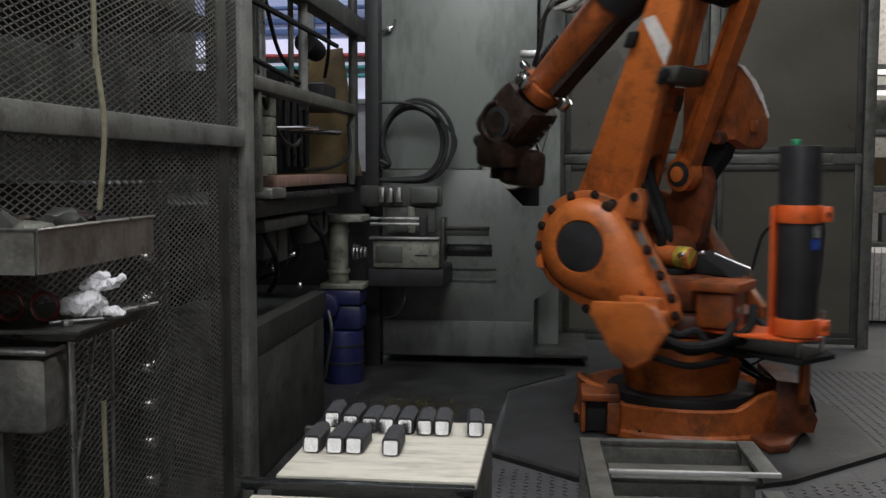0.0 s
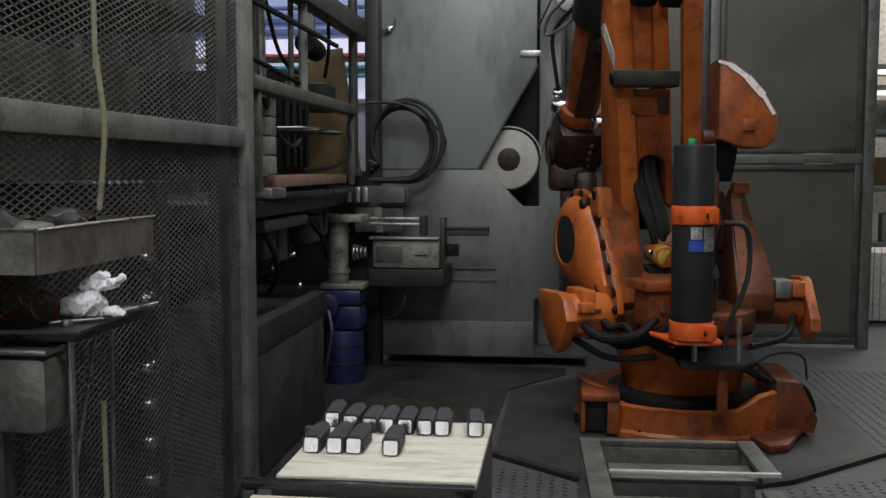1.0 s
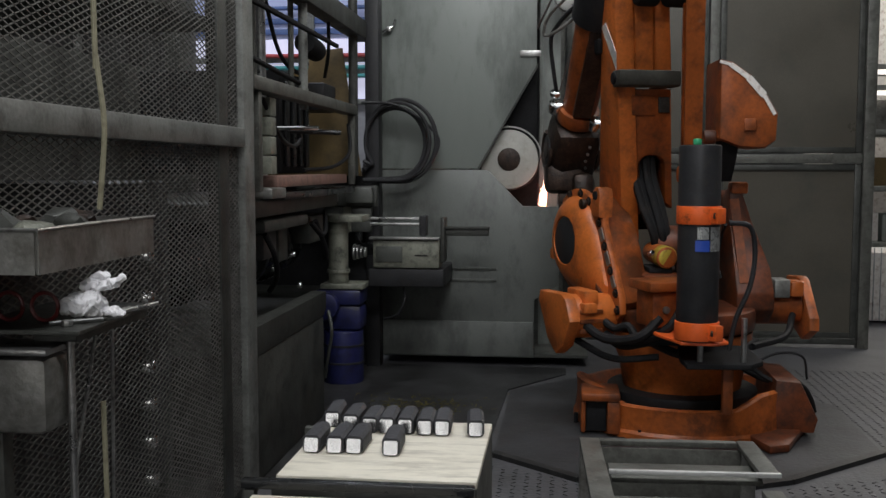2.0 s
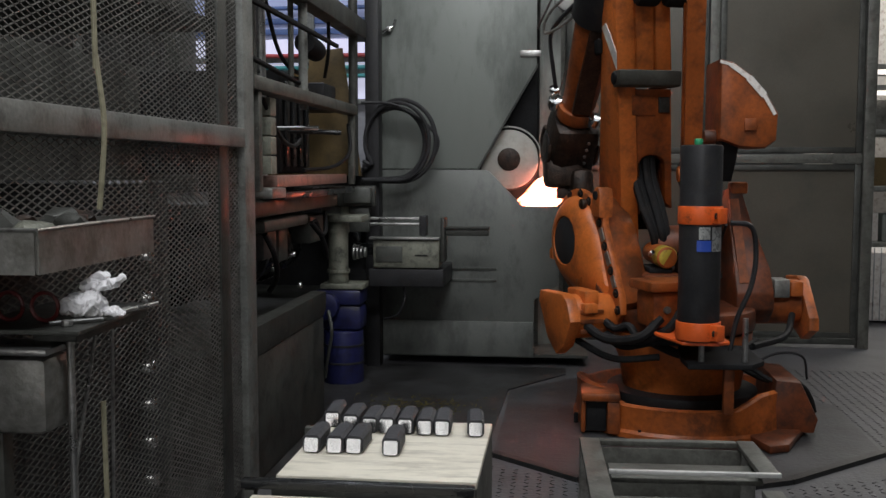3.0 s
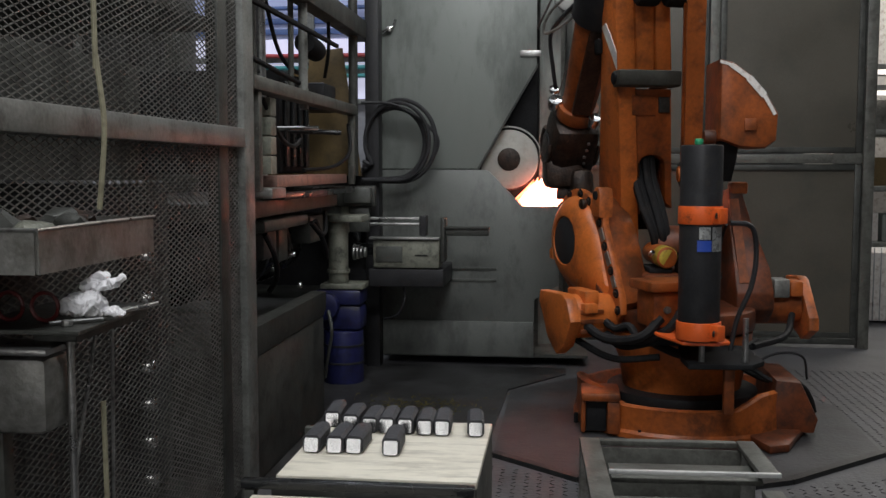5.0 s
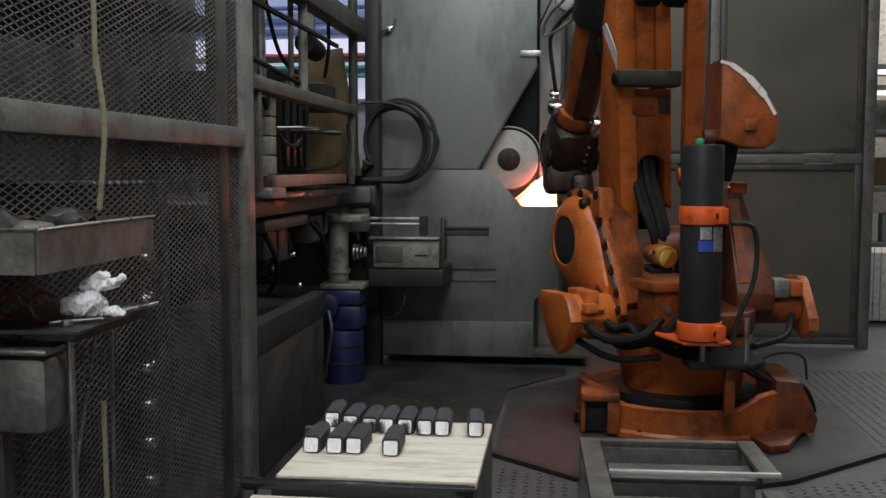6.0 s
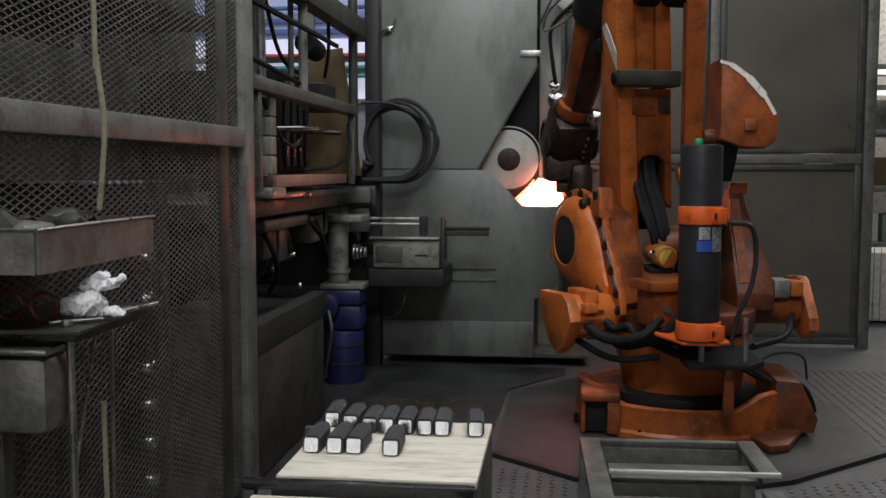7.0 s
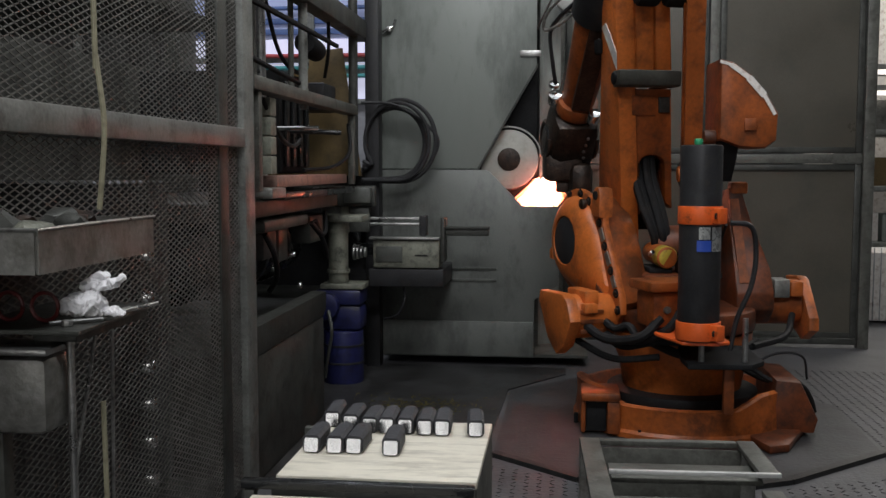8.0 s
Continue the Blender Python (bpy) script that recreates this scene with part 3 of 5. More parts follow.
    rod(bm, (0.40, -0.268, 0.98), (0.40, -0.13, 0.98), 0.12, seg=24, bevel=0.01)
    part("gear_hub", bm, ORANGE_DARK, rg)
    bm = B()
    prism(bm, [(0.40, 0.74), (0.20, 0.757), (0.15, 0.745), (-0.035, 0.555), (-0.04, 0.49), (0.10, 0.42), (0.38, 0.50)], -0.715, -0.66, "xz", 0.01)
    mo = part("motor_cover", bm, ORANGE_WORN, c)
    bm = B()
    rod(bm, (0.17, -0.40, 0.60), (0.17, -0.658, 0.60), 0.105, seg=24, bevel=0.01)
    part("motor", bm, ORANGE_DIRTY, mo)
    bm = B()
    box(bm, 0.02, 0.15, -0.575, -0.49, 0.655, 0.755, 0.01)
    part("plug_box", bm, GALV, mo)
    bm = B()
    box(bm, 0.03, 0.16, -0.65, -0.58, 0.66, 0.745, 0.012)
    part("plug_cover", bm, ORANGE_WORN, mo)

    # lower arm: a tapered cheek with a boxed back, leaning backwards; local x forwards, y out of the cheek
    toed = Matrix.Translation((0.054, 0.40, 0)) @ Matrix.Rotation(radians(14), 4, "Z")
    lean = Matrix(((1, 0, -0.48, 0.48 * 1.586), (0, 1, 0.08, -0.08 * 1.586), (0, 0, 1, 0), (0, 0, 0, 1))) @ toed

    def half(z):
        return 0.19 - 0.075 * (z - 0.95) / 0.95

    def arm(name, bm, mat, parent, label=""):
        bmesh.ops.transform(bm, verts=bm.verts, matrix=lean)
        return part(name, bm, mat, parent, label)
    bm = B()
    prism(bm, [(-half(z), z) for z in (0.95, 1.9, 2.5)] + [(half(z), z) for z in (2.5, 1.9, 0.95)], -0.10, 0.0, "xz", 0.010)
    la = arm("lower_arm", bm, ORANGE, c, "leaning orange lower arm")
    # arched tie plate between the cheek and the far leg
    bm = B()
    arch = [(-0.102 - 0.085 + 0.072 * math.cos(radians(q)), 1.37 + 0.05 * math.sin(radians(q))) for q in range(0, 181, 20)]
    prism(bm, [(-0.102, 1.76), (-0.102, 1.10)] + [(-0.115, 1.10)] + arch + [(-0.259, 1.16), (-0.30, 1.13), (-0.30, 1.76)], -0.145, -0.075, "yz", 0.008)
    for v in bm.verts:
        v.co.x += 0.145 - half(v.co.z) + 0.008
    arm("tie_plate", bm, ORANGE_DIRTY, la, "grimy orange arched tie plate")
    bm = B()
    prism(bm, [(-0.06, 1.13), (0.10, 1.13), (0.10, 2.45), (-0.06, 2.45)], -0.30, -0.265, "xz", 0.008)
    arm("far_cheek", bm, ORANGE_DARK, la)
    for y0, y1, z0, z1, m, nm in ((-0.205, -0.075, 1.625, 1.725, ORANGE_DIRTY, "hatch"), (-0.285, -0.225, 1.64, 1.72, FRAME_DARK, "cover_plate")):
        bm = B()
        box(bm, -0.165, -0.150, y0, y1, z0, z1, 0.004)
        for v in bm.verts:
            v.co.x += 0.145 - half(v.co.z) + 0.016
        arm(nm, bm, m, la)
    for k, (y0, y1) in enumerate(((-0.205, -0.102), (-0.30, -0.208))):
        bm = B()
        prism(bm, [(y0, 1.835), (y0 + 0.012 * k, 2.5), (y1, 2.5), (y1, 1.835)], -0.12, 0.02, "yz", 0.014)
        for v in bm.verts:
            v.co.x += 0.12 - half(v.co.z) - 0.004
        arm("upper_web", bm, ORANGE, la, "orange twin web of the arm")
    # black block added between the cheeks: paints the dark void behind the arch
    bm = B()
    box(bm, 0.0, 0.09, -0.262, -0.104, 1.0, 1.755, 0.01)
    arm("arch_void_fill", bm, MATT_BLACK, la)
    bm = B()
    box(bm, -0.21, -0.10, -0.315, 0.022, 1.765, 1.845, 0.012)
    arm("collar", bm, RUBBER, la, "dusty olive-grey rubber collar")
    bm = B()
    rod(bm, (-0.145, 0.022, 1.805), (-0.145, 0.036, 1.805), 0.03, seg=14, bevel=0.005)
    arm("collar_bolt", bm, MATT_BLACK, la)
    for y in (-0.135, -0.285):
        bm = B()
        rod(bm, (-0.175, y - 0.058, 2.215), (-0.175, y + 0.058, 2.215), 0.075, seg=24, bevel=0.02)
        rod(bm, (-0.175, y - 0.03, 2.215), (-0.05, y - 0.03, 2.24), 0.04, seg=12)
        arm("buffer", bm, MATT_BLACK, la)
    bm = B()
    prism(bm, [(0.085, 2.075), (0.028, 2.09), (-0.117, 1.935), (-0.117, 1.85)], 0.0008, 0.004, "xz")
    arm("stripe", bm, WHITE, la, "white diagonal stripe")
    bm = B()
    box(bm, 0.075, 0.135, 0.001, 0.03, 1.945, 2.02, 0.01)
    arm("cable_clip", bm, MATT_BLACK, la)
    for dy, dx in ((-0.045, 0), (-0.012, -0.02), (0.022, 0.0), (0.05, -0.012)):
        bm = B()
        hose(bm, [(0.14, 0.21 + dy, 1.62), (0.11 + dx, 0.21 + dy, 1.45), (0.10 + dx, 0.20 + dy, 1.30), (0.06 + dx, 0.16 + dy, 1.14), (0.03 + dx, 0.12 + dy * 0.7, 0.99), (0.08, 0.10 + dy * 0.6, 0.84)], 0.024)
        part("hose", bm, CABLE, c)

    # link rod with its lever
    bm = B()
    px, pz, tx, ty, tz = 0.034, 1.318, -0.52, 0.075, 2.42
    rod(bm, (px, -0.075, pz), (px, 0.012, pz), 0.092, seg=32, bevel=0.008)
    strip(bm, (px - 0.02, -0.03, pz + 0.045), (tx, ty, tz), 0.10, 0.05, (0, 1, 0))
    lr = part("link_rod", bm, ORANGE_WORN, c, "long grimy orange link rod with raised flanges")
    for dx, dz in ((0.042, 0.015), (-0.042, -0.015)):
        bm = B()
        strip(bm, (px - 0.02 + dx, -0.03, pz + 0.045 + dz), (tx + dx, ty, tz), 0.022, 0.09, (0, 1, 0))
        part("flange", bm, ORANGE_WORN, lr)
    bm = B()
    rod(bm, (px, 0.013, pz), (px, 0.022, pz), 0.068, seg=28, bevel=0.003)
    part("bearing", bm, BLACK, lr)
    bm = B()
    rod(bm, (px, 0.023, pz), (px, 0.034, pz), 0.042, seg=24, bevel=0.003)
    part("pin_cap", bm, ORANGE, lr)
    bm = B()
    prism(bm, [(0.30, 0.95), (0.10, 1.36), (-0.06, 1.36), (-0.09, 1.25), (-0.04, 0.98), (0.08, 0.85)], -0.165, -0.08, "xz", 0.014)
    part("lever", bm, ORANGE_DARK, c)
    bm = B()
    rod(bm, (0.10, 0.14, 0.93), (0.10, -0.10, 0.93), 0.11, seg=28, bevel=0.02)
    part("drive_hub", bm, ORANGE_DARK, c)

    # counterweight housing
    bm = B()
    prism(bm, [(-0.10, 1.50), (-0.10, 1.90), (-0.16, 1.885), (-0.25, 1.82), (-0.33, 1.73), (-0.392, 1.625), (-0.385, 1.49), (-0.33, 1.45), (-0.2, 1.46)], -0.30, 0.05, "yz", 0.014)
    bmesh.ops.transform(bm, verts=bm.verts, matrix=Matrix.Translation((0.08, -0.025, 0)))
    cw = part("counterweight", bm, ORANGE_DIRTY, c, "rounded orange counterweight housing")
    # highlight on the scuffed chamfer, painted as white strips
    for wd, a, b in zip((0.014, 0.024, 0.034, 0.018), [(-0.105, 1.897), (-0.16, 1.88), (-0.25, 1.815), (-0.33, 1.725)], [(-0.16, 1.88), (-0.25, 1.815), (-0.33, 1.725), (-0.385, 1.63)]):
        bm = B()
        strip(bm, (-0.223, a[0] - 0.013, a[1] - 0.01), (-0.223, b[0] - 0.013, b[1] - 0.01), wd, 0.005, (1, 0, 0))
        part("lit_edge", bm, WHITE, cw, "pale strip painted for a lit, scuffed edge")
    bm = B()
    box(bm, -0.235, -0.222, -0.305, -0.245, 1.54, 1.60, 0.004)
    part("name_plate", bm, ORANGE_DIRTY, cw)
    bm = B()
    prism(bm, [(-0.16, 1.50), (-0.02, 1.50), (0.06, 1.30), (-0.02, 1.28), (-0.12, 1.40)], -0.24, -0.15, "xz", 0.01)
    part("bracket", bm, MATT_BLACK, c)
    bm = B()
    rod(bm, (-0.142, -0.12, 1.51), (-0.142, -0.06, 1.51), 0.036, seg=20, bevel=0.006)
    part("pivot_eye", bm, ORANGE_DARK, c)

    # balancing cylinder behind the column
    cx, cy = -0.738, 0.077
    bm = B()
    rod(bm, (cx, cy, 0.56), (cx, cy, 1.455), 0.095, seg=48, bevel=0.008)
    cyl = part("balance_cylinder", bm, BLACK, c, "upright black balancing cylinder")
    for z in (0.606, 1.137):
        bm = B()
        rod(bm, (cx, cy, z - 0.042), (cx, cy, z + 0.042), 0.102, seg=48, bevel=0.004)
        part("clamp", bm, SIGNAL, cyl, "bright orange clamp ring")
        bm = B()
        box(bm, -0.025, 0.025, -0.145, -0.095, z - 0.036, z + 0.036, 0.006, Matrix.Translation((cx, cy, 0)) @ Matrix.Rotation(radians(-58), 4, "Z"))
        part("clamp_lug", bm, SIGNAL, cyl)
        bm = B()
        rod(bm, (cx - 0.118, cy - 0.040, z), (cx - 0.122, cy - 0.048, z), 0.014, seg=6)
        part("clamp_screw", bm, GRIME, cyl)
    bm = B()
    box(bm, cx + 0.105, cx + 0.12, cy - 0.075, cy + 0.05, 0.56, 1.17, 0.004)
    part("clamp_bracket", bm, SIGNAL, cyl)
    bm = B()
    rod(bm, (cx + 0.02, cy + 0.01, 1.456), (cx + 0.02, cy + 0.01, 1.485), 0.02, seg=14, bevel=0.004)
    part("cap", bm, GREEN, cyl, "small green cap")
    # wrapped stickers
    for z0, z1, a0, a1, m, nm in ((1.03, 1.085, 165, 195, LABEL_GREY, "sticker"), (0.975, 1.025, 160, 198, LABEL_BLUE, "sticker"), (0.975, 1.085, 200, 238, LABEL_GREY, "sticker")):
        bm = B()
        k = 8
        ring = [(cx + 0.0985 * math.cos(radians(a0 + (a1 - a0) * i / k)), cy + 0.0985 * math.sin(radians(a0 + (a1 - a0) * i / k))) for i in range(k + 1)]
        lo = [bm.verts.new((*p, z0)) for p in ring]
        hi = [bm.verts.new((*p, z1)) for p in ring]
        for i in range(k):
            bm.faces.new((lo[i], lo[i + 1], hi[i + 1], hi[i]))
        part(nm, bm, m, cyl)
    bm = B()
    hose(bm, [(cx + 0.02, cy - 0.14, 1.10), (cx + 0.03, cy - 0.24, 1.08), (cx + 0.05, cy - 0.27, 0.95), (cx + 0.05, cy - 0.25, 0.80), (cx + 0.05, cy - 0.19, 0.65), (cx + 0.05, cy - 0.16, 0.50)], 0.012)
    part("side_hose", bm, BLACK, cyl)
    bm = B()
    prism(bm, [(-0.83, 0.0), (-0.80, 0.16), (-0.56, 0.24), (-0.30, 0.24), (-0.30, -0.06), (-0.78, -0.06)], 0.543, 0.558, "xy", 0.004)
    part("shelf_plate", bm, SIGNAL, c, "bright orange bracket shelf")
    bm = B()
    prism(bm, [(-0.80, -0.16), (-0.70, -0.24), (-0.3, -0.26), (-0.3, 0.08), (-0.62, 0.13), (-0.80, 0.13)], 0.43, 0.455, "xy", 0.004)
    part("lower_shelf", bm, MATT_BLACK, c)
    bm = B()
    rod(bm, (-0.74, 0.06, 0.456), (-0.74, 0.06, 0.544), 0.014, seg=10)
    part("stud", bm, STEEL, c)
    bm = B()
    rod(bm, (-0.74, -0.14, 0.456), (-0.74, -0.14, 0.66), 0.014, seg=12)
    part("valve_stem", bm, STEEL, c)
    bm = B()
    box(bm, -0.71, -0.67, -0.105, -0.055, 0.20, 0.429, 0.008)
    part("leg", bm, ORANGE_DIRTY, c)
    bm = B()
    boxed = Matrix.Translation((-0.353, 0.321, 0)) @ Matrix.Rotation(radians(18), 4, "Z")
    box(bm, -0.165, 0.02, -0.21, -0.03, 0.57, 0.745, 0.014, boxed)
    tb = part("terminal_box", bm, ORANGE_DIRTY, c)
    bm = B()
    box(bm, -0.20, 0.05, -0.28, 0.0, 0.75, 0.798, 0.01, boxed)
    part("lid", bm, ORANGE_DIRTY, tb)
    bm = B()
    rod(bm, boxed @ Vector((-0.166, -0.10, 0.66)), boxed @ Vector((-0.18, -0.10, 0.66)), 0.018, seg=12)
    part("gland", bm, GALV, tb)
    bm = B()
    rod(bm, (-0.15, 0.112, 0.884), (0.12, 0.15, 0.895), 0.056, seg=28, bevel=0.014)
    vm = part("valve_motor", bm, ORANGE_WORN, c)
    bm = B()
    rod(bm, (-0.135, 0.114, 0.8855), (-0.065, 0.124, 0.888), 0.0585, seg=28, bevel=0.003)
    part("yellow_band", bm, BRASS, vm, "yellow band")
    bm = B()
    prism(bm, [(0.112 + 0.045 * math.cos(radians(q)), 0.884 + 0.045 * math.sin(radians(q))) for q in range(-60, 121, 15)], -0.156, -0.1515, "yz", 0.001)
    part("yellow_cap", bm, BRASS, vm, "yellow end label")
    bm = B()
    box(bm, -0.12, 0.10, 0.08, 0.20, 0.801, 0.83, 0.006)
    part("valve_foot", bm, MATT_BLACK, vm)
    for sy in (0.03, 0.19):
        bm = B()
        rod(bm, (-0.13, sy + 0.012, 0.90), (-0.16, sy, 0.915), 0.014, seg=12, bevel=0.004)
        part("fitting", bm, CHROME, vm)
    cables = (([(-0.28, 0.56, 0.56), (-0.40, 0.45, 0.50), (-0.50, 0.30, 0.53), (-0.48, 0.2, 0.62)], 0.024), ([(-0.20, 0.6, 0.47), (-0.38, 0.42, 0.40), (-0.45, 0.2, 0.42)], 0.018),
              ([(0.06, -0.6, 0.56), (-0.15, -0.5, 0.48), (-0.36, -0.28, 0.46)], 0.018), ([(-0.25, 0.46, 0.58), (-0.31, 0.40, 0.54), (-0.36, 0.34, 0.56), (-0.40, 0.30, 0.50)], 0.02),
              ([(-0.26, 0.44, 0.50), (-0.36, 0.36, 0.46), (-0.44, 0.22, 0.50), (-0.46, 0.10, 0.50)], 0.024), ([(-0.22, 0.50, 0.50), (-0.34, 0.41, 0.49), (-0.46, 0.27, 0.51), (-0.54, 0.17, 0.58), (-0.52, 0.10, 0.68)], 0.022))
    for pts, rr in cables:
        bm = B()
        hose(bm, pts, rr)
        part("cable", bm, CABLE, c)
    # dark valve body with its bright linkage beside the valve motor
    bm = B()
    prism(bm, [(-0.34, 0.80), (-0.04, 0.80), (-0.04, 0.90), (-0.12, 0.915), (-0.30, 0.835)], -0.13, 0.055, "xz", 0.01)
    vb = part("valve_body", bm, MATT_BLACK, c)
    bm = B()
    rod(bm, (-0.18, -0.03, 0.905), (-0.37, -0.085, 0.835), 0.007, seg=10)
    part("linkage", bm, STEEL, vb, "bright steel linkage")
    bm = B()
    hose(bm, [(-0.37, -0.085, 0.835), (-0.39, -0.09, 0.92), (-0.42, -0.10, 1.02), (-0.50, -0.10, 1.08)], 0.008)
    part("lead", bm, CABLE, vb)

    # forearm with the wrist, tool flange and gripper
    w, e = Vector((0.68, 0.56, 1.51)), ELBOW
    d = (w - e).normalized()
    fr = Matrix.Translation(w) @ d.to_track_quat("Z", "Y").to_matrix().to_4x4()
    bm = B()
    rod(bm, e, w - d * 0.32, 0.135, 0.095, seg=28, bevel=0.01)
    f = part("forearm", bm, ORANGE_DIRTY, r, "oily orange-brown forearm of the robot")
    bm = B()
    rod(bm, e - d * 0.05, e + d * 0.40, 0.155, 0.145, seg=28, bevel=0.02)
    part("elbow_cover", bm, BLACK, f, "black elbow cover")
    bm = B()
    side = d.cross(Vector((0, 1, 0))).normalized()
    strip(bm, e - side * 0.12 + d * 0.1, w - side * 0.10 - d * 0.34, 0.10, 0.04, side)
    part("forearm_rib", bm, GRIME, f)
    bm = B()
    rod(bm, w - d * 0.32, w - d * 0.235, 0.118, seg=32, bevel=0.008)
    part("wrist_flange", bm, ORANGE_DIRTY, f)
    bm = B()
    box(bm, -0.14, 0.14, -0.15, 0.15, -0.232, 0.15, 0.07, fr)
    wr = part("wrist", bm, GRIME, f, "worn brown steel wrist housing")
    for s in (1, -1):
        bm = B()
        rod(bm, fr @ Vector((s * 0.141, 0, -0.02)), fr @ Vector((s * 0.149, 0, -0.02)), 0.085, seg=28, bevel=0.006)
        part("pivot_cap", bm, BLACK, wr)
        bm = B()
        rod(bm, fr @ Vector((s * 0.1495, 0, -0.02)), fr @ Vector((s * 0.154, 0, -0.02)), 0.058, seg=24)
        part("pivot_recess", bm, GRIME, wr)
    for s in (1, -1):
        bm = B()
        ring = [(0.108 * math.cos(radians(q)), 0.108 * math.sin(radians(q)) - 0.02) for q in range(-40, 221, 20)]
        hose(bm, [fr @ Vector((s * 0.142, u, v)) for u, v in ring], 0.014)
        part("cast_rib", bm, GRIME, wr, "worn cast rib round the pivot")
    bm = B()
    box(bm, -0.11, 0.11, -0.13, 0.09, 0.152, 0.22, 0.03, fr)
    part("tool_changer", bm, BLACK, wr)
    bm = B()
    tool = Matrix.Translation(w + Vector((0.02, 0.02, -0.15)))
    box(bm, -0.12, 0.12, -0.10, 0.13, -0.09, 0.10, 0.04, tool)
    g = part("gripper", bm, GRIME, f, "dark steel gripper")
    bm = B()
    box(bm, -0.20, 0.10, -0.15, -0.02, -0.19, 0.02, 0.045, tool)
    part("jaw", bm, GRIME, g)
    for s in (-0.045, 0.045):
        bm = B()
        box(bm, s - 0.02, s + 0.02, -0.02, 0.05, -0.155, -0.092, 0.005, tool)
        part("finger", bm, GRIME, g)
    for p, rr in (((0.49, 0.655, 1.755), 0.048), ((0.40, 0.445, 1.645), 0.042)):
        bm = B()
        p = Vector(p)
        rod(bm, p - d * 0.03, p + d * 0.035, rr, seg=14, bevel=0.01)
        part("chrome_clamp", bm, CHROME, f, "bright chrome clamp")
    bm = B()
    p = Vector((0.485, 0.665, 1.83))
    rod(bm, p - d * 0.015, p + d * 0.015, 0.03, seg=14, bevel=0.008)
    part("ring_nut", bm, CHROME, f)
    for k in range(8):
        bm = B()
        q = fr @ Vector((-0.06 + 0.004 * (k % 3), -0.151, -0.16 + 0.05 * k))
        q2 = fr @ Vector((-0.06 + 0.004 * (k % 3), -0.161, -0.16 + 0.05 * k))
        rod(bm, q, q2, 0.009, seg=6)
        part("screw", bm, STEEL, f)
    for off, z in ((0.0, 2.25),):
        bm = B()
        hose(bm, [(0.02, 0.56 + off, z), (0.18, 0.66 + off, z - 0.08), (0.30, 0.70 + off, z - 0.15), (0.36, 0.68 + off, z - 0.32), (0.42, 0.66 + off, z - 0.42)], 0.012)
        part("forearm_cable", bm, BLACK, f)
    bm = B()
    hose(bm, [(0.10, 0.50, 2.25), (0.16, 0.66, 2.13), (0.22, 0.74, 2.11), (0.16, 0.72, 2.2), (0.02, 0.6, 2.3)], 0.009)
    part("white_cable", bm, GALV, f)
    bm = B()
    p0, p1 = e + d * 0.75, e + d * 0.95
    for k in range(10):
        q = p0.lerp(p1, k / 9) + side * 0.13
        rod(bm, q - d * 0.006, q + d * 0.006, 0.024, seg=12)
    rod(bm, p0 + side * 0.13, p1 + side * 0.13, 0.016, seg=10)
    part("corrugated_sleeve", bm, BLACK, f)
    return r, c, f


ROBOT, CAROUSEL, FOREARM = robot()


# ---- guard cage in front of the press ----
CX = -1.27


def diamonds(bm, y0, y1, z0, z1, x, py=0.05, pz=0.02, w=0.0037, t=0.003):
    """Expanded metal: two sets of slanting strands, cut to the opening."""
    k = pz / py
    for sgn in (1, -1):
        span = (y1 - y0) * k
        c0 = z0 - span if sgn > 0 else z0
        n = int((z1 - z0 + span) / pz) + 1
        for i in range(n):
            c = c0 + i * pz
            ya, yb = y0, y1
            za, zb = (c, c + span) if sgn > 0 else (c, c - span)
            if sgn < 0:
                za, zb = c, c - span
            pts = []
            lo, hi = 0.0, 1.0
            dz = zb - za
            t0, t1 = (z0 - za) / dz, (z1 - za) / dz
            lo, hi = max(lo, min(t0, t1)), min(hi, max(t0, t1))
            if hi - lo < 0.002:
                continue
            strip(bm, (x, ya + (yb - ya) * lo, za + dz * lo), (x, ya + (yb - ya) * hi, za + dz * hi), w, t, (1, 0, 0))


def cage():
    c = thing("guard_cage", "grey steel guard cage with expanded metal mesh", "cage")
    bm = B()
    box(bm, CX - 0.05, CX + 0.03, 3.80, 3.93, 0, 3.0, 0.012)
    part("corner_post", bm, FRAME, c)
    bm = B()
    box(bm, CX - 0.04, CX + 0.01, 3.56, 3.66, 0, 3.0, 0.006)
    part("post", bm, FRAME_DARK, c)
    bm = B()
    box(bm, CX - 0.06, CX + 0.035, 0.8, 3.795, 1.432, 1.508, 0.006)
    part("rail", bm, FRAME, c)
    # dark sheet added behind the mesh, painting the dark void below the tray
    bm = B()
    box(bm, CX - 0.03, CX - 0.022, 1.2, 2.75, 0.0, 1.12)
    part("backing_sheet", bm, SHEET_DARK, c, "dark sheet added for the dark void behind the tray")
    for z0, z1 in ((0.05, 1.43), (1.51, 2.9)):
        bm = B()
        diamonds(bm, 1.2, 3.8, z0, z1, CX)
        tagged(part("mesh_sheet", bm, MESH, c), kind="stuff")


cage()




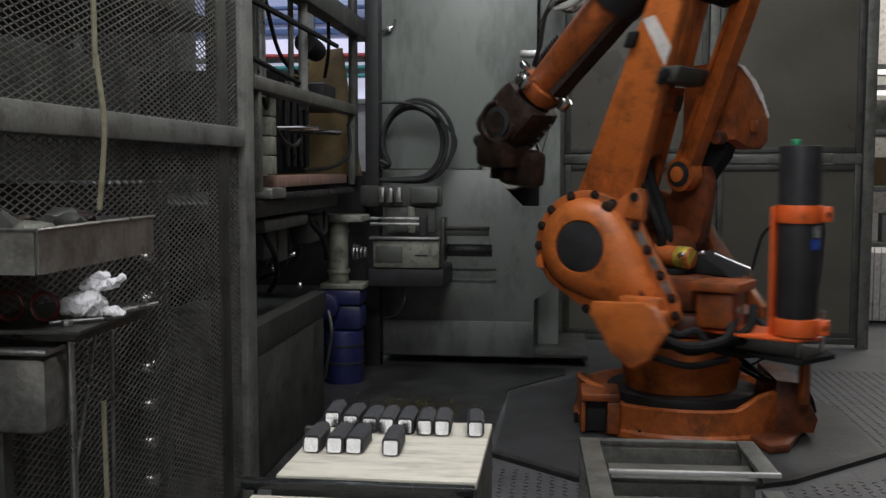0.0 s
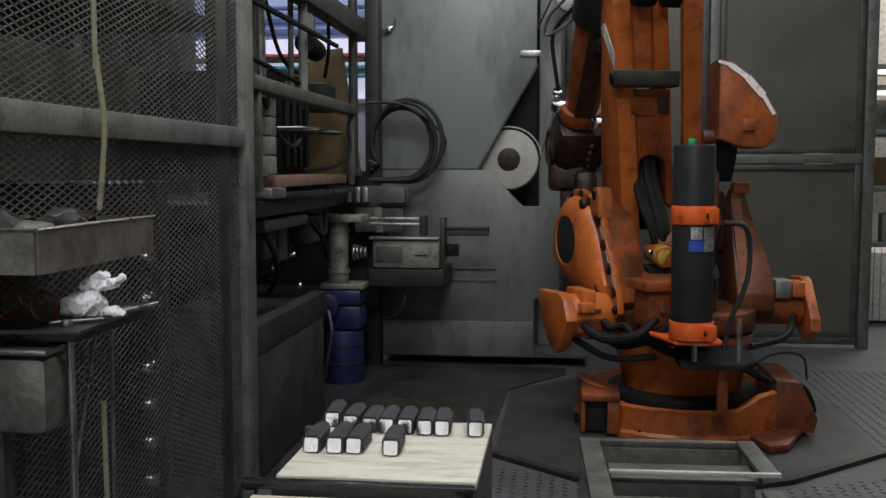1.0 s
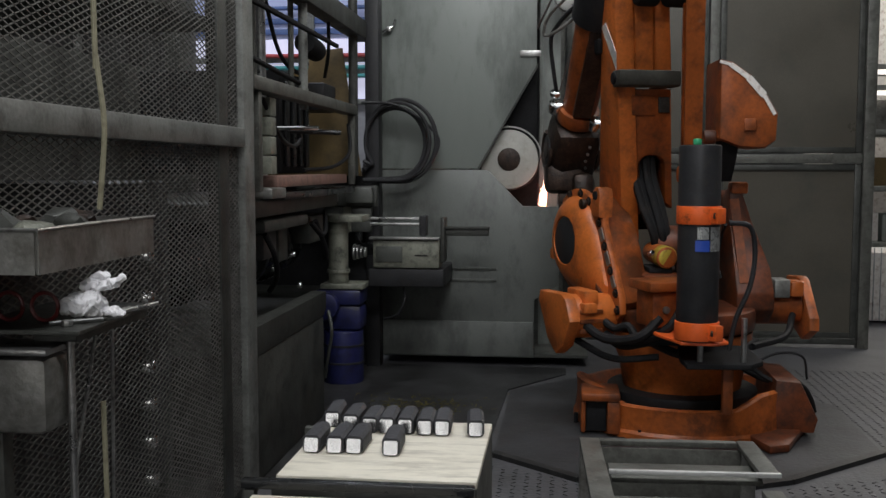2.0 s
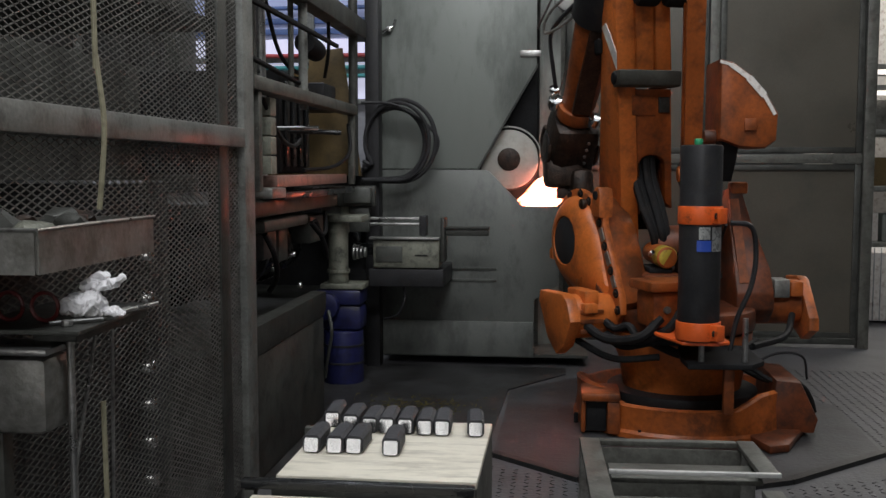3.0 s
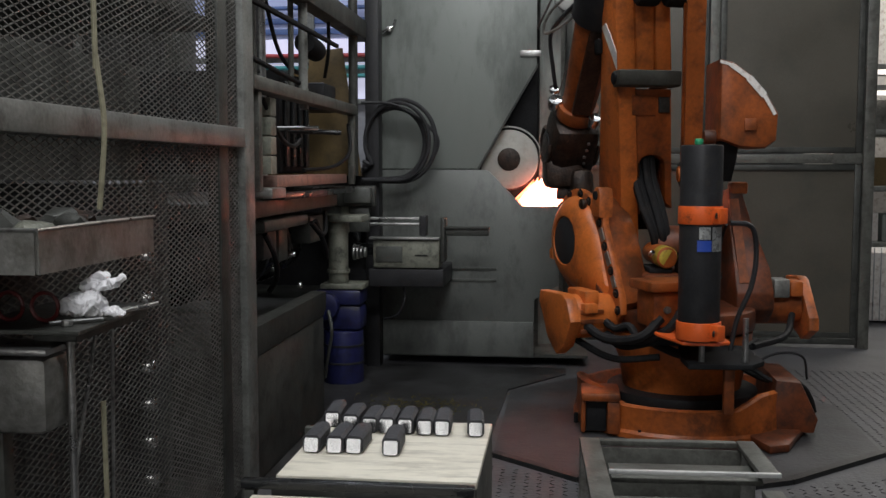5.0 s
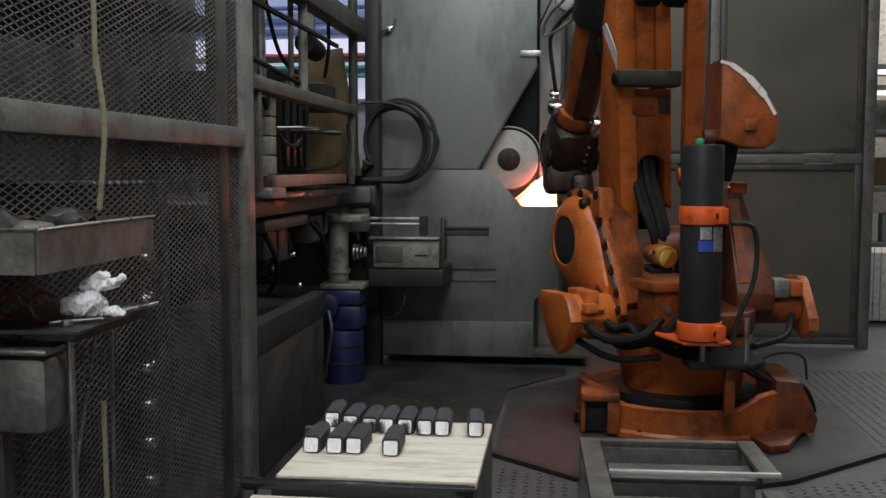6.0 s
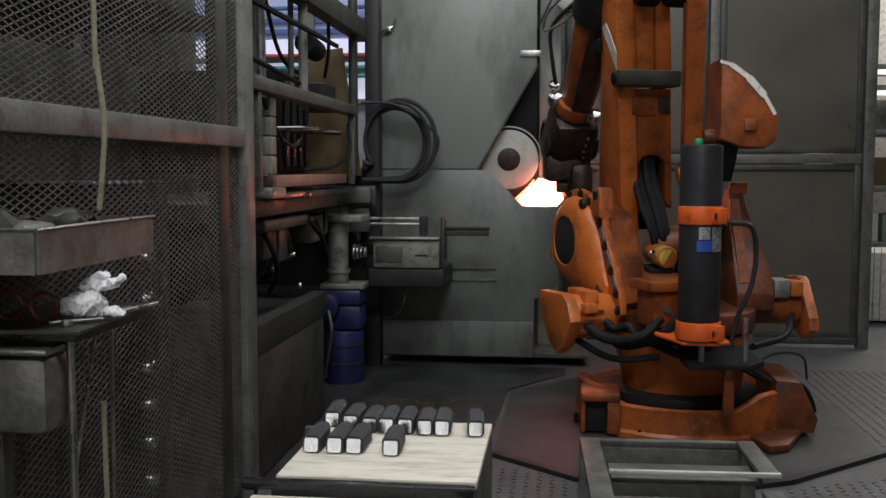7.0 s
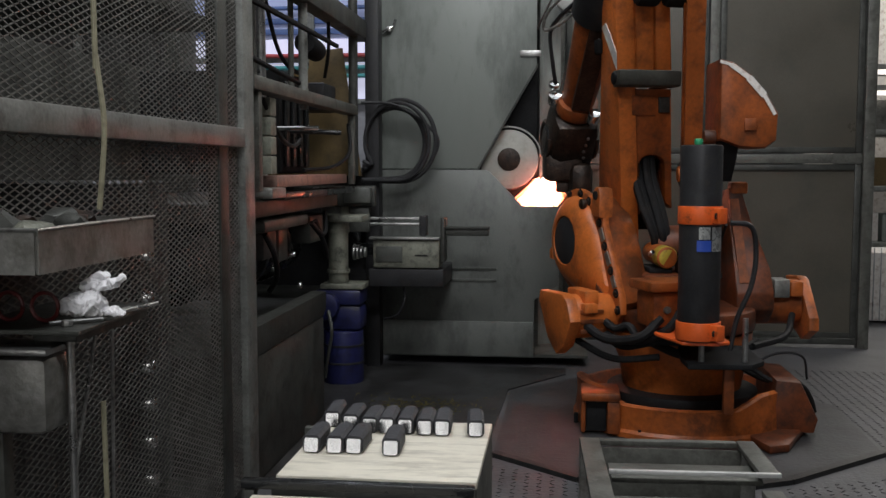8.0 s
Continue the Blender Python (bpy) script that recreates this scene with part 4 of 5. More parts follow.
# ---- press line between the cage and the grinder ----
def press():
    p = thing("press_frame", "dark oily open press frame with rails and tubes", "machine")
    for a, b, m, nm in (((-1.34, 4.0, 1.68), (-1.26, 6.1, 1.74), STAND, "rail"), ((-1.38, 3.95, 2.2), (-1.28, 6.64, 2.32), FRAME_DARK, "rail"), ((-1.285, 4.0, 2.035), (-1.262, 5.6, 2.058), MATT_BLACK, "rail"),
                        ((-1.45, 4.45, 1.26), (-1.30, 5.95, 1.315), PINKISH, "beam"), ((-1.40, 4.5, 1.20), (-1.28, 6.1, 1.235), BLACK_GLOSS, "slide_rail"), ((-1.36, 4.2, 1.215), (-1.25, 4.42, 1.262), GALV, "end_block")):
        bm = B()
        box(bm, a[0], b[0], a[1], b[1], a[2], b[2], 0.006)
        part(nm, bm, m, p)
    for x, y, z0, z1, r, m in ((-1.40, 4.55, 1.30, 3.1, 0.022, STEEL), (-1.46, 4.62, 1.30, 3.1, 0.016, STAND), (-1.38, 5.0, 1.75, 3.1, 0.015, STAND), (-1.33, 5.05, 1.66, 3.1, 0.024, FRAME), (-1.36, 5.15, 1.66, 3.1, 0.018, STEEL), (-1.34, 6.35, 1.3, 3.1, 0.03, FRAME_DARK)):
        bm = B()
        rod(bm, (x, y, z0), (x, y, z1), r, seg=14)
        part("tube", bm, m, p)
    for y, z0 in ((4.1, 1.25), (6.04, 1.25)):
        bm = B()
        box(bm, -1.34 if y < 5 else -1.312, -1.275, y, y + 0.05, z0, 1.678, 0.005)
        part("post", bm, STAND, p)
    bm = B()
    box(bm, -1.293, -1.20, 6.50, 6.63, 0.0, 3.0, 0.006)
    part("corner_post", bm, BLACK, p)
    bm = B()
    rod(bm, (-1.30, 4.03, 1.82), (-1.30, 4.85, 1.775), 0.012, seg=12)
    part("tie_rod", bm, MATT_BLACK, p)
    bm = B()
    box(bm, -1.62, -1.42, 5.9, 6.2, 1.70, 1.87, 0.02)
    part("valve_block", bm, BLACK, p)
    bm = B()
    rod(bm, (-1.40, 5.35, 2.04), (-1.40, 5.62, 2.02), 0.06, seg=20, bevel=0.01)
    part("air_cylinder", bm, MATT_BLACK, p)
    for pts in ([(-1.45, 4.7, 2.3), (-1.42, 4.9, 1.95), (-1.40, 5.2, 1.86), (-1.45, 5.6, 1.95)], [(-1.35, 5.7, 2.3), (-1.36, 5.75, 2.05), (-1.42, 5.9, 1.9)], [(-1.32, 4.3, 1.66), (-1.30, 4.5, 1.5), (-1.32, 4.8, 1.46), (-1.36, 5.1, 1.5)], [(-1.30, 6.0, 1.62), (-1.27, 5.9, 1.45), (-1.30, 5.6, 1.36), (-1.4, 5.3, 1.34)]):
        bm = B()
        hose(bm, pts, 0.011)
        part("cable", bm, CABLE, p)
    bm = B()
    rod(bm, (-1.52, 5.0, 1.557), (-1.24, 5.0, 1.557), 0.012, seg=12)
    part("chrome_rod", bm, CHROME, p)
    bm = B()
    rod(bm, (-1.50, 5.3, 1.555), (-1.20, 5.35, 1.545), 0.014, seg=12)
    part("black_rod", bm, BLACK_GLOSS, p)
    bm = B()
    box(bm, -1.50, -1.40, 4.45, 4.7, 1.32, 1.68, 0.015)
    part("guide_block", bm, CABINET_DARK, p)
    for k in range(4):
        bm = B()
        box(bm, -1.385, -1.295, 4.34, 4.43, 1.322 + 0.088 * k, 1.405 + 0.088 * k, 0.006)
        part("valve_segment", bm, CASTING, p, "grey-green stacked valve segment")
    for b, m, nm in (((-1.66, -1.36, 4.45, 5.25, 1.045, 1.105), CABINET_DARK, "ledge"), ((-1.60, -1.42, 4.62, 4.84, 0.90, 1.043), SHEET_DARK, "junction_box"), ((-1.62, -1.44, 4.95, 5.12, 0.86, 1.043), CABINET_DARK, "pump_block"), ((-1.56, -1.40, 5.45, 5.75, 0.92, 1.08), CABINET_DARK, "pump_block")):
        bm = B()
        box(bm, *b, 0.018)
        part(nm, bm, m, p)
    # small chrome cones added for bright glints in the dark machine
    for y, z in ((4.70, 0.86), (5.02, 0.90), (5.1, 0.63)):
        bm = B()
        rod(bm, (-1.41, y, z), (-1.375, y, z), 0.02, 0.014, seg=12, bevel=0.004)
        part("glint_cone", bm, CHROME, p)
    for pts in ([(-1.38, 4.5, 1.04), (-1.36, 4.6, 0.92), (-1.40, 4.75, 0.80), (-1.48, 4.9, 0.72)], [(-1.36, 5.3, 1.05), (-1.33, 5.4, 0.98), (-1.34, 5.55, 1.0), (-1.38, 5.7, 1.09)], [(-1.35, 5.35, 1.06), (-1.33, 5.5, 0.90), (-1.36, 5.65, 0.82)]):
        bm = B()
        hose(bm, pts, 0.014)
        part("cable", bm, CABLE, p)
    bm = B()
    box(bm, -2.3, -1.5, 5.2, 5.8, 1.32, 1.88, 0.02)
    part("ram_housing", bm, MATT_BLACK, p)
    for k in range(4):
        bm = B()
        box(bm, -1.495, -1.475, 5.25 + 0.14 * k, 5.31 + 0.14 * k, 1.36, 1.82, 0.006)
        part("cooling_rib", bm, BLACK_GLOSS, p)
    bm = B()
    box(bm, -2.4, -1.27, 3.95, 5.2, 0.0, 0.55, 0.01)
    box(bm, -2.4, -1.52, 5.2, 6.55, 0.0, 0.55, 0.01)
    part("bed", bm, FRAME_DARK, p)
    bm = B()
    prism(bm, [(-1.335, 0.552), (-1.268, 0.552), (-1.255, 0.60), (-1.255, 0.685), (-1.335, 0.685)], 3.95, 5.2, "xz", 0.008)
    part("bed_lip", bm, FRAME_DARK, p)
    bm = B()
    box(bm, -2.3, -1.37, 3.98, 6.0, 1.12, 1.20, 0.01)
    part("upper_bed", bm, CABINET_DARK, p)
    bm = B()
    rod(bm, (-1.70, 4.1, 0.93), (-1.70, 5.7, 0.93), 0.19, seg=32, bevel=0.02)
    for y in (4.5, 4.9, 5.3):
        rod(bm, (-1.70, y, 0.93), (-1.70, y + 0.05, 0.93), 0.215, seg=32, bevel=0.008)
    part("drive_drum", bm, BLACK_GLOSS, p)
    # chrome buttons added beside the drum for further glints
    for x, y, z in ((-1.47, 4.45, 0.91), (-1.46, 4.75, 0.92), (-1.33, 4.9, 0.75)):
        bm = B()
        rod(bm, (x, y, z), (x + 0.02, y, z), 0.018, seg=12, bevel=0.004)
        part("glint_button", bm, CHROME, p)
    bm = B()
    prism(bm, [(-2.1, 1.3), (-1.312, 1.3), (-1.438, 2.143), (-1.65, 2.12), (-1.67, 2.0), (-1.95, 1.95), (-2.1, 1.9)], 6.46, 6.485, "xz", 0.003)
    part("splash_sheet", bm, OCHRE, p, "stained ochre splash sheet")
    # dark sheets added at the machine's back and end: keep its inside dark
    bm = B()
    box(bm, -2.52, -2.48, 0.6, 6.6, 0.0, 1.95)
    part("dark_back_fill", bm, FRAME_DARK, p)
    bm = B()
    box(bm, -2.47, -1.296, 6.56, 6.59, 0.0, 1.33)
    part("dark_end_fill", bm, BLACK, p)
    # top and bottom sheets of the added dark enclosure
    for y0, y1, z0 in ((0.62, 3.9, 1.90), (1.0, 3.9, 0.02)):
        bm = B()
        box(bm, -2.478, -1.36, y0, y1, z0, z0 + 0.03)
        part("shelf", bm, FRAME_DARK, p)
    # black block fills the enclosure behind the mesh
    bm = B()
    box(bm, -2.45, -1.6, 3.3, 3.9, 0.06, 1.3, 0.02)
    part("black_fill_block", bm, BLACK, p)


press()


def upper_cabinet():
    c = thing("control_cabinet", "grey control cabinet high behind the cage mesh", "cabinet")
    bm = B()
    box(bm, -2.45, -1.95, 1.3, 2.9, 1.935, 3.1, 0.015)
    part("body", bm, CABINET, c)
    for y in (1.35, 1.88, 2.41):
        bm = B()
        box(bm, -1.948, -1.93, y, y + 0.46, 2.0, 3.04, 0.008)
        d = part("door", bm, GALV, c)
        bm = B()
        box(bm, -1.928, -1.915, y + 0.40, y + 0.42, 2.45, 2.6, 0.004)
        part("handle", bm, BLACK, d)
    bm = B()
    hose(bm, [(-1.6, 1.8, 3.1), (-1.62, 2.0, 2.2), (-1.7, 2.4, 1.95)], 0.02)
    part("conduit", bm, CASTING, c)


upper_cabinet()


def gearmotor():
    g = thing("gear_motor", "dark blue gear motor under a grey casting", "motor")
    Y = 6.05
    bm = B()
    box(bm, -1.50, -1.215, Y - 0.12, Y + 0.12, 0.50, 0.60, 0.02)
    box(bm, -1.47, -1.215, Y - 0.10, Y + 0.10, 0.34, 0.50, 0.03)
    part("gearbox", bm, BLUE, g)
    bm = B()
    rod(bm, (-1.345, Y - 0.02, 0.0), (-1.345, Y - 0.02, 0.338), 0.124, seg=28, bevel=0.01)
    part("motor", bm, BLUE, g)
    for z in (0.13, 0.24):
        bm = B()
        rod(bm, (-1.345, Y - 0.02, z), (-1.345, Y - 0.02, z + 0.012), 0.129, seg=28)
        part("band", bm, BLACK, g)
    bm = B()
    rod(bm, (-1.43, Y - 0.19, 0.50), (-1.43, Y - 0.11, 0.50), 0.085, seg=24, bevel=0.012)
    part("input_cap", bm, BLUE, g)
    bm = B()
    box(bm, -1.47, -1.20, Y - 0.12, Y + 0.1, 0.602, 0.635, 0.006)
    box(bm, -1.49, -1.20, Y - 0.14, Y + 0.12, 1.02, 1.06, 0.006)
    rod(bm, (-1.37, Y - 0.04, 0.636), (-1.37, Y - 0.04, 1.02), 0.062, seg=28, bevel=0.004)
    rod(bm, (-1.37, Y - 0.04, 0.70), (-1.37, Y - 0.04, 0.72), 0.072, seg=28)
    rod(bm, (-1.37, Y - 0.04, 0.95), (-1.37, Y - 0.04, 0.97), 0.07, seg=28)
    part("bearing_column", bm, CASTING, g, "grey-green cast bearing column")
    for k in range(4):
        bm = B()
        rod(bm, (-1.27 + 0.022 * k, Y - 0.06, 0.83), (-1.255 + 0.022 * k, Y - 0.06, 0.83), 0.05 - 0.006 * k, seg=20, bevel=0.003)
        part("coupling_ring", bm, STEEL, g)
    bm = B()
    hose(bm, [(-1.40, Y - 0.2, 0.48), (-1.37, Y - 0.24, 0.36), (-1.40, Y - 0.2, 0.22), (-1.44, Y - 0.14, 0.05)], 0.01)
    part("cable", bm, CABINET_DARK, g)


gearmotor()


def loader():
    a = thing("loader_arm", "grey-green part loader with a sliding bar", "machine")
    Y = 6.2
    bm = B()
    box(bm, -1.17, -0.745, Y - 0.10, Y + 0.1, 0.72, 0.90, 0.015)
    part("slide_block", bm, CASTING, a)
    bm = B()
    box(bm, -1.15, -0.98, Y - 0.108, Y - 0.102, 0.76, 0.86, 0.004)
    part("recess_cover", bm, CABINET_DARK, a)
    bm = B()
    box(bm, -0.90, -0.82, Y - 0.106, Y - 0.102, 0.80, 0.808)
    part("slot", bm, BLACK, a)
    bm = B()
    box(bm, -1.19, -0.745, Y - 0.12, Y - 0.04, 0.902, 0.918, 0.003)
    part("guide_bar", bm, STEEL, a, "bright worn guide bar")
    bm = B()
    box(bm, -0.742, -0.715, Y - 0.08, Y + 0.08, 0.76, 1.04, 0.006)
    part("end_plate", bm, FRAME_DARK, a)
    bm = B()
    box(bm, -0.712, -0.44, Y - 0.05, Y + 0.03, 0.925, 0.965, 0.004)
    box(bm, -0.712, -0.435, Y - 0.06, Y + 0.04, 0.967, 0.982, 0.003)
    part("sliding_bar", bm, FRAME_DARK, a)
    for z in (0.995, 1.03):
        bm = B()
        rod(bm, (-1.20, Y - 0.02, z), (-0.86, Y - 0.02, z), 0.011, seg=12)
        part("guide_rod", bm, STEEL, a)
    bm = B()
    box(bm, -0.88, -0.835, Y - 0.05, Y + 0.05, 0.92, 1.05, 0.006)
    part("stop_block", bm, BLACK, a)
    # black block carries the arm and paints the dark shading below it
    bm = B()
    box(bm, -1.20, -0.72, Y - 0.09, GY - 0.012, 0.60, 0.715, 0.01)
    part("shaded_support", bm, BLACK, a)
    bm = B()
    hose(bm, [(-1.0, Y + 0.05, 0.62), (-0.97, Y - 0.08, 0.52), (-1.02, Y - 0.06, 0.42), (-1.12, Y, 0.38)], 0.008)
    part("cable", bm, BLACK, a)

    s = thing("transfer_shuttle", "dark transfer shuttle with clamped valve blocks", "machine")
    bm = B()
    box(bm, -1.30, -0.76, Y + 0.14, Y + 0.20, 1.10, 1.235, 0.008)
    part("carriage", bm, FRAME_DARK, s)
    bm = B()
    box(bm, -0.95, -0.775, Y + 0.06, Y + 0.138, 1.125, 1.225, 0.01)
    part("gripper_body", bm, CABINET_DARK, s)
    for k in range(3):
        bm = B()
        box(bm, -1.16 + 0.055 * k, -1.125 + 0.055 * k, Y + 0.07, Y + 0.138, 1.13, 1.225, 0.005)
        part("valve_block", bm, STEEL, s)
    bm = B()
    box(bm, -1.12, -0.80, Y + 0.14, Y + 0.2, 0.93, 1.098, 0.01)
    part("hanger_plate", bm, CABINET_DARK, s)
    bm = B()
    box(bm, -0.98, -0.93, Y + 0.12, Y + 0.138, 0.93, 1.10, 0.004)
    part("rib", bm, CASTING, s)
    bm = B()
    box(bm, -0.90, -0.43, Y + 0.105, Y + 0.165, 0.78, 0.86, 0.006)
    box(bm, -0.90, -0.86, Y + 0.105, Y + 0.165, 0.861, 0.93, 0.004)
    part("push_bar", bm, BLACK_GLOSS, s)

    h = thing("hose_loop", "loops of black air hose beside the grinder", "hose")
    for k, (rx, rz, cx, cz) in enumerate(((0.215, 0.255, -1.07, 1.525), (0.235, 0.27, -1.05, 1.53), (0.20, 0.235, -1.09, 1.515))):
        bm = B()
        pts = [(cx + rx * math.cos(radians(a)), Y + 0.25 + 0.03 * k, cz + rz * math.sin(radians(a))) for a in range(215, -110, -22)]
        hose(bm, [(-1.30, Y + 0.25, 1.40 - 0.03 * k)] + pts + [(-1.30, Y + 0.22, 1.27)], 0.013 + 0.002 * k)
        part("hose", bm, BLACK, h)
    bm = B()
    hose(bm, [(-1.30, Y + 0.2, 1.78), (-1.1, Y + 0.24, 1.77), (-0.93, Y + 0.27, 1.68), (-0.82, Y + 0.28, 1.58), (-0.80, Y + 0.28, 1.5), (-0.84, Y + 0.28, 1.40)], 0.01)
    part("hose", bm, BLACK, h)
    return s, h


SHUTTLE, HOSES = loader()


# ---- things in front of the cage ----
def table():
    t = thing("work_table", "small table with a pale worn top and dark steel rail", "table")
    bm = B()
    box(bm, -0.548, -0.152, 1.835, 2.275, 0.735, 0.75, 0.003)
    part("tabletop", bm, BOARD, t, "pale scratched board top")
    bm = B()
    box(bm, -0.605, -0.153, 1.79, 1.815, 0.735, 0.752, 0.003)
    part("front_rail", bm, BLACK_GLOSS, t)
    bm = B()
    box(bm, -0.58, -0.18, 1.62, 1.785, 0.715, 0.727, 0.003)
    part("pull_shelf", bm, BOARD, t)
    for x in (-0.60, -0.175):
        bm = B()
        box(bm, x, x + 0.022, 1.79, 1.815, 0.0, 0.733, 0.003)
        part("leg", bm, FRAME_DARK, t)
        bm = B()
        box(bm, x, x + 0.022, 2.25, 2.272, 0.0, 0.733, 0.003)
        part("leg", bm, FRAME_DARK, t)
    bm = B()
    box(bm, -0.56, -0.152, 1.84, 2.27, 0.30, 0.733, 0.004)
    part("side_panel", bm, FRAME_DARK, t)


table()


def hammers():
    spots = [(-0.516, 1.990, 0), (-0.466, 1.99, -1), (-0.425, 1.992, -1), (-0.345, 1.985, 2)]
    spots += [(-0.520, 2.20, 3), (-0.472, 2.175, 0), (-0.424, 2.157, 0), (-0.385, 2.157, 1), (-0.342, 2.157, 1), (-0.297, 2.153, 2), (-0.257, 2.153, 3), (-0.181, 2.152, 5)]
    first = None
    for x, y, rz in spots:
        m = pose(x, y, 0.7502, 0, 0, rz)
        if first is None:
            first = thing("hammer_head", "black forged hammer head with a polished face", "hammer head", m, "hammer heads on the table")
            # square block behind the face, wedge-shaped peen at the far end
            bm = B()
            rings = []
            for y0, w, z0, z1 in ((0.003, 0.0178, 0.0, 0.0352), (0.008, 0.0182, 0.0, 0.036), (0.060, 0.0182, 0.0, 0.037), (0.096, 0.0180, 0.0, 0.037), (0.122, 0.0105, 0.002, 0.034), (0.142, 0.0025, 0.006, 0.027)):
                c = min(w, (z1 - z0) / 2) * 0.35
                zc, hz = (z0 + z1) / 2, (z1 - z0) / 2
                rings.append([bm.verts.new((sx * px * 1.06, y0, (zc + sz * pz) * 1.05)) for sx, sz, px, pz in ((-1, -1, w - c, hz), (1, -1, w - c, hz), (1, -1, w, hz - c), (1, 1, w, hz - c), (1, 1, w - c, hz), (-1, 1, w - c, hz), (-1, 1, w, hz - c), (-1, -1, w, hz - c))])
            for a, b in zip(rings, rings[1:]):
                for k in range(8):
                    bm.faces.new((a[k], a[(k + 1) % 8], b[(k + 1) % 8], b[k]))
            bm.faces.new(rings[0][::-1])
            bm.faces.new(rings[-1])
            part("head", bm, FORGED, first)
            bm = B()
            # crowned face, tipped back a little to mirror the panels behind the camera
            k, crown = 8, 0.16
            grid = []
            for j in range(k + 1):
                row = []
                for i in range(k + 1):
                    u, v = 2 * i / k - 1, 2 * j / k - 1
                    q = max(1.0, math.hypot(u, v) / 1.28)
                    px, pz = 0.0146 * u / q, 0.0143 * v / q
                    row.append(bm.verts.new((px, -0.006 + 0.21 * (pz + 0.0165) + px * px / (2 * crown), 0.018 + pz)))
                grid.append(row)
            for j in range(k):
                for i in range(k):
                    bm.faces.new((grid[j][i], grid[j][i + 1], grid[j + 1][i + 1], grid[j + 1][i]))
            rim = [grid[0][i] for i in range(k + 1)] + [grid[j][k] for j in range(1, k + 1)] + [grid[k][i] for i in range(k - 1, -1, -1)] + [grid[j][0] for j in range(k - 1, 0, -1)]
            back = [bm.verts.new((v.co.x, 0.0026, v.co.z)) for v in rim]
            for i in range(len(rim)):
                bm.faces.new((rim[i], back[i], back[(i + 1) % len(rim)], rim[(i + 1) % len(rim)]))
            bm.faces.new(back)
            part("polished_face", bm, FACE, first, "mirror-polished striking face")
        else:
            copy_thing(first, m)


hammers()


def stand():
    s = thing("steel_stand", "low grey steel stand with a stepped open top", "stand", pose(0.07, 3.09, 0, 0, 0, 1.8))
    for b in ((0, 0.062, -0.95, 0, 0.482, 0.5), (0.485, 0.54, -0.325, 0, 0.482, 0.5), (0.485, 0.54, -0.95, -0.35, 0.44, 0.458), (0.064, 0.483, -0.03, 0, 0.482, 0.5), (0.064, 0.483, -0.43, -0.40, 0.43, 0.448)):
        bm = B()
        box(bm, *b, 0.003)
        part("rim_bar", bm, STAND, s)
    bm = B()
    box(bm, 0.05, 0.50, -0.035, -0.028, 0.30, 0.478, 0.002)
    part("back_skirt", bm, STAND, s)
    bm = B()
    box(bm, 0.076, 0.50, -0.31, -0.165, 0.455, 0.47, 0.003)
    part("tray_step", bm, STAND, s)
    # front ledge, much paler than the other bars
    bm = B()
    box(bm, 0.066, 0.542, -0.342, -0.328, 0.489, 0.502, 0.002)
    part("bright_edge", bm, BRIGHT_STEEL, s, "bright steel edge")
    bm = B()
    box(bm, 0.095, 0.45, -0.7, -0.43, 0.405, 0.42, 0.003)
    part("lower_step", bm, STAND, s)
    for x in (0.0, 0.495):
        for y in (-0.95, -0.045):
            bm = B()
            box(bm, x, x + 0.045, y, y + 0.045, 0, 0.481, 0.003)
            part("leg", bm, GALV, s)


stand()


def tray():
    t = thing("drip_tray", "dented galvanised tray hung on the cage", "tray")
    bm = B()
    x0, x1, y0, y1, z0, z1 = -1.262, -1.0, 1.785, 2.34, 1.143, 1.231
    outer = [bm.verts.new((x, y, z)) for z in (z0, z1) for x, y in ((x0, y0), (x1, y0), (x1, y1), (x0, y1))]
    inner = [bm.verts.new((x, y, z)) for z in (z0 + 0.004, z1) for x, y in ((x0 + 0.004, y0 + 0.004), (x1 - 0.004, y0 + 0.004), (x1 - 0.004, y1 - 0.004), (x0 + 0.004, y1 - 0.004))]
    bm.faces.new(outer[:4])
    bm.faces.new(inner[:4])
    for k in range(4):
        q = (k + 1) % 4
        bm.faces.new((outer[k], outer[q], outer[4 + q], outer[4 + k]))
        bm.faces.new((inner[k], inner[q], inner[4 + q], inner[4 + k]))
        bm.faces.new((outer[4 + k], outer[4 + q], inner[4 + q], inner[4 + k]))
    bmesh.ops.bevel(bm, geom=[e for e in bm.edges if abs(e.verts[0].co.z - e.verts[1].co.z) > 0.05 and (e.verts[0] in outer)], offset=0.006, segments=2, affect="EDGES")
    tr = part("pan", bm, GALV, t)
    bm = B()
    hose(bm, [(x1, y0, z1), (x1, (y0 + y1) / 2, z1 + 0.001), (x1, y1, z1)], 0.004)
    hose(bm, [(x0, y0, z1), (x1, y0, z1)], 0.004)
    part("rolled_rim", bm, STEEL, t, "bright rolled rim")
    rng = random.Random(2)
    for k in range(9):
        bm = B()
        x, y = rng.uniform(-1.2, -1.05), 1.86 + 0.05 * k
        bmesh.ops.create_icosphere(bm, subdivisions=2, radius=0.045, matrix=Matrix.Translation((x, y, 1.225)) @ Matrix.Diagonal((1, rng.uniform(0.7, 1.2), rng.uniform(0.4, 0.8), 1)))
        for v in bm.verts:
            v.co += Vector(noise.noise_vector(v.co * 25)) * 0.018
        solid("scrap_casting", bm, rng.choice((CASTING, FRAME_DARK, GRIME)), "rough scrap casting lying in the tray", "scrap", "scrap in the tray")


tray()


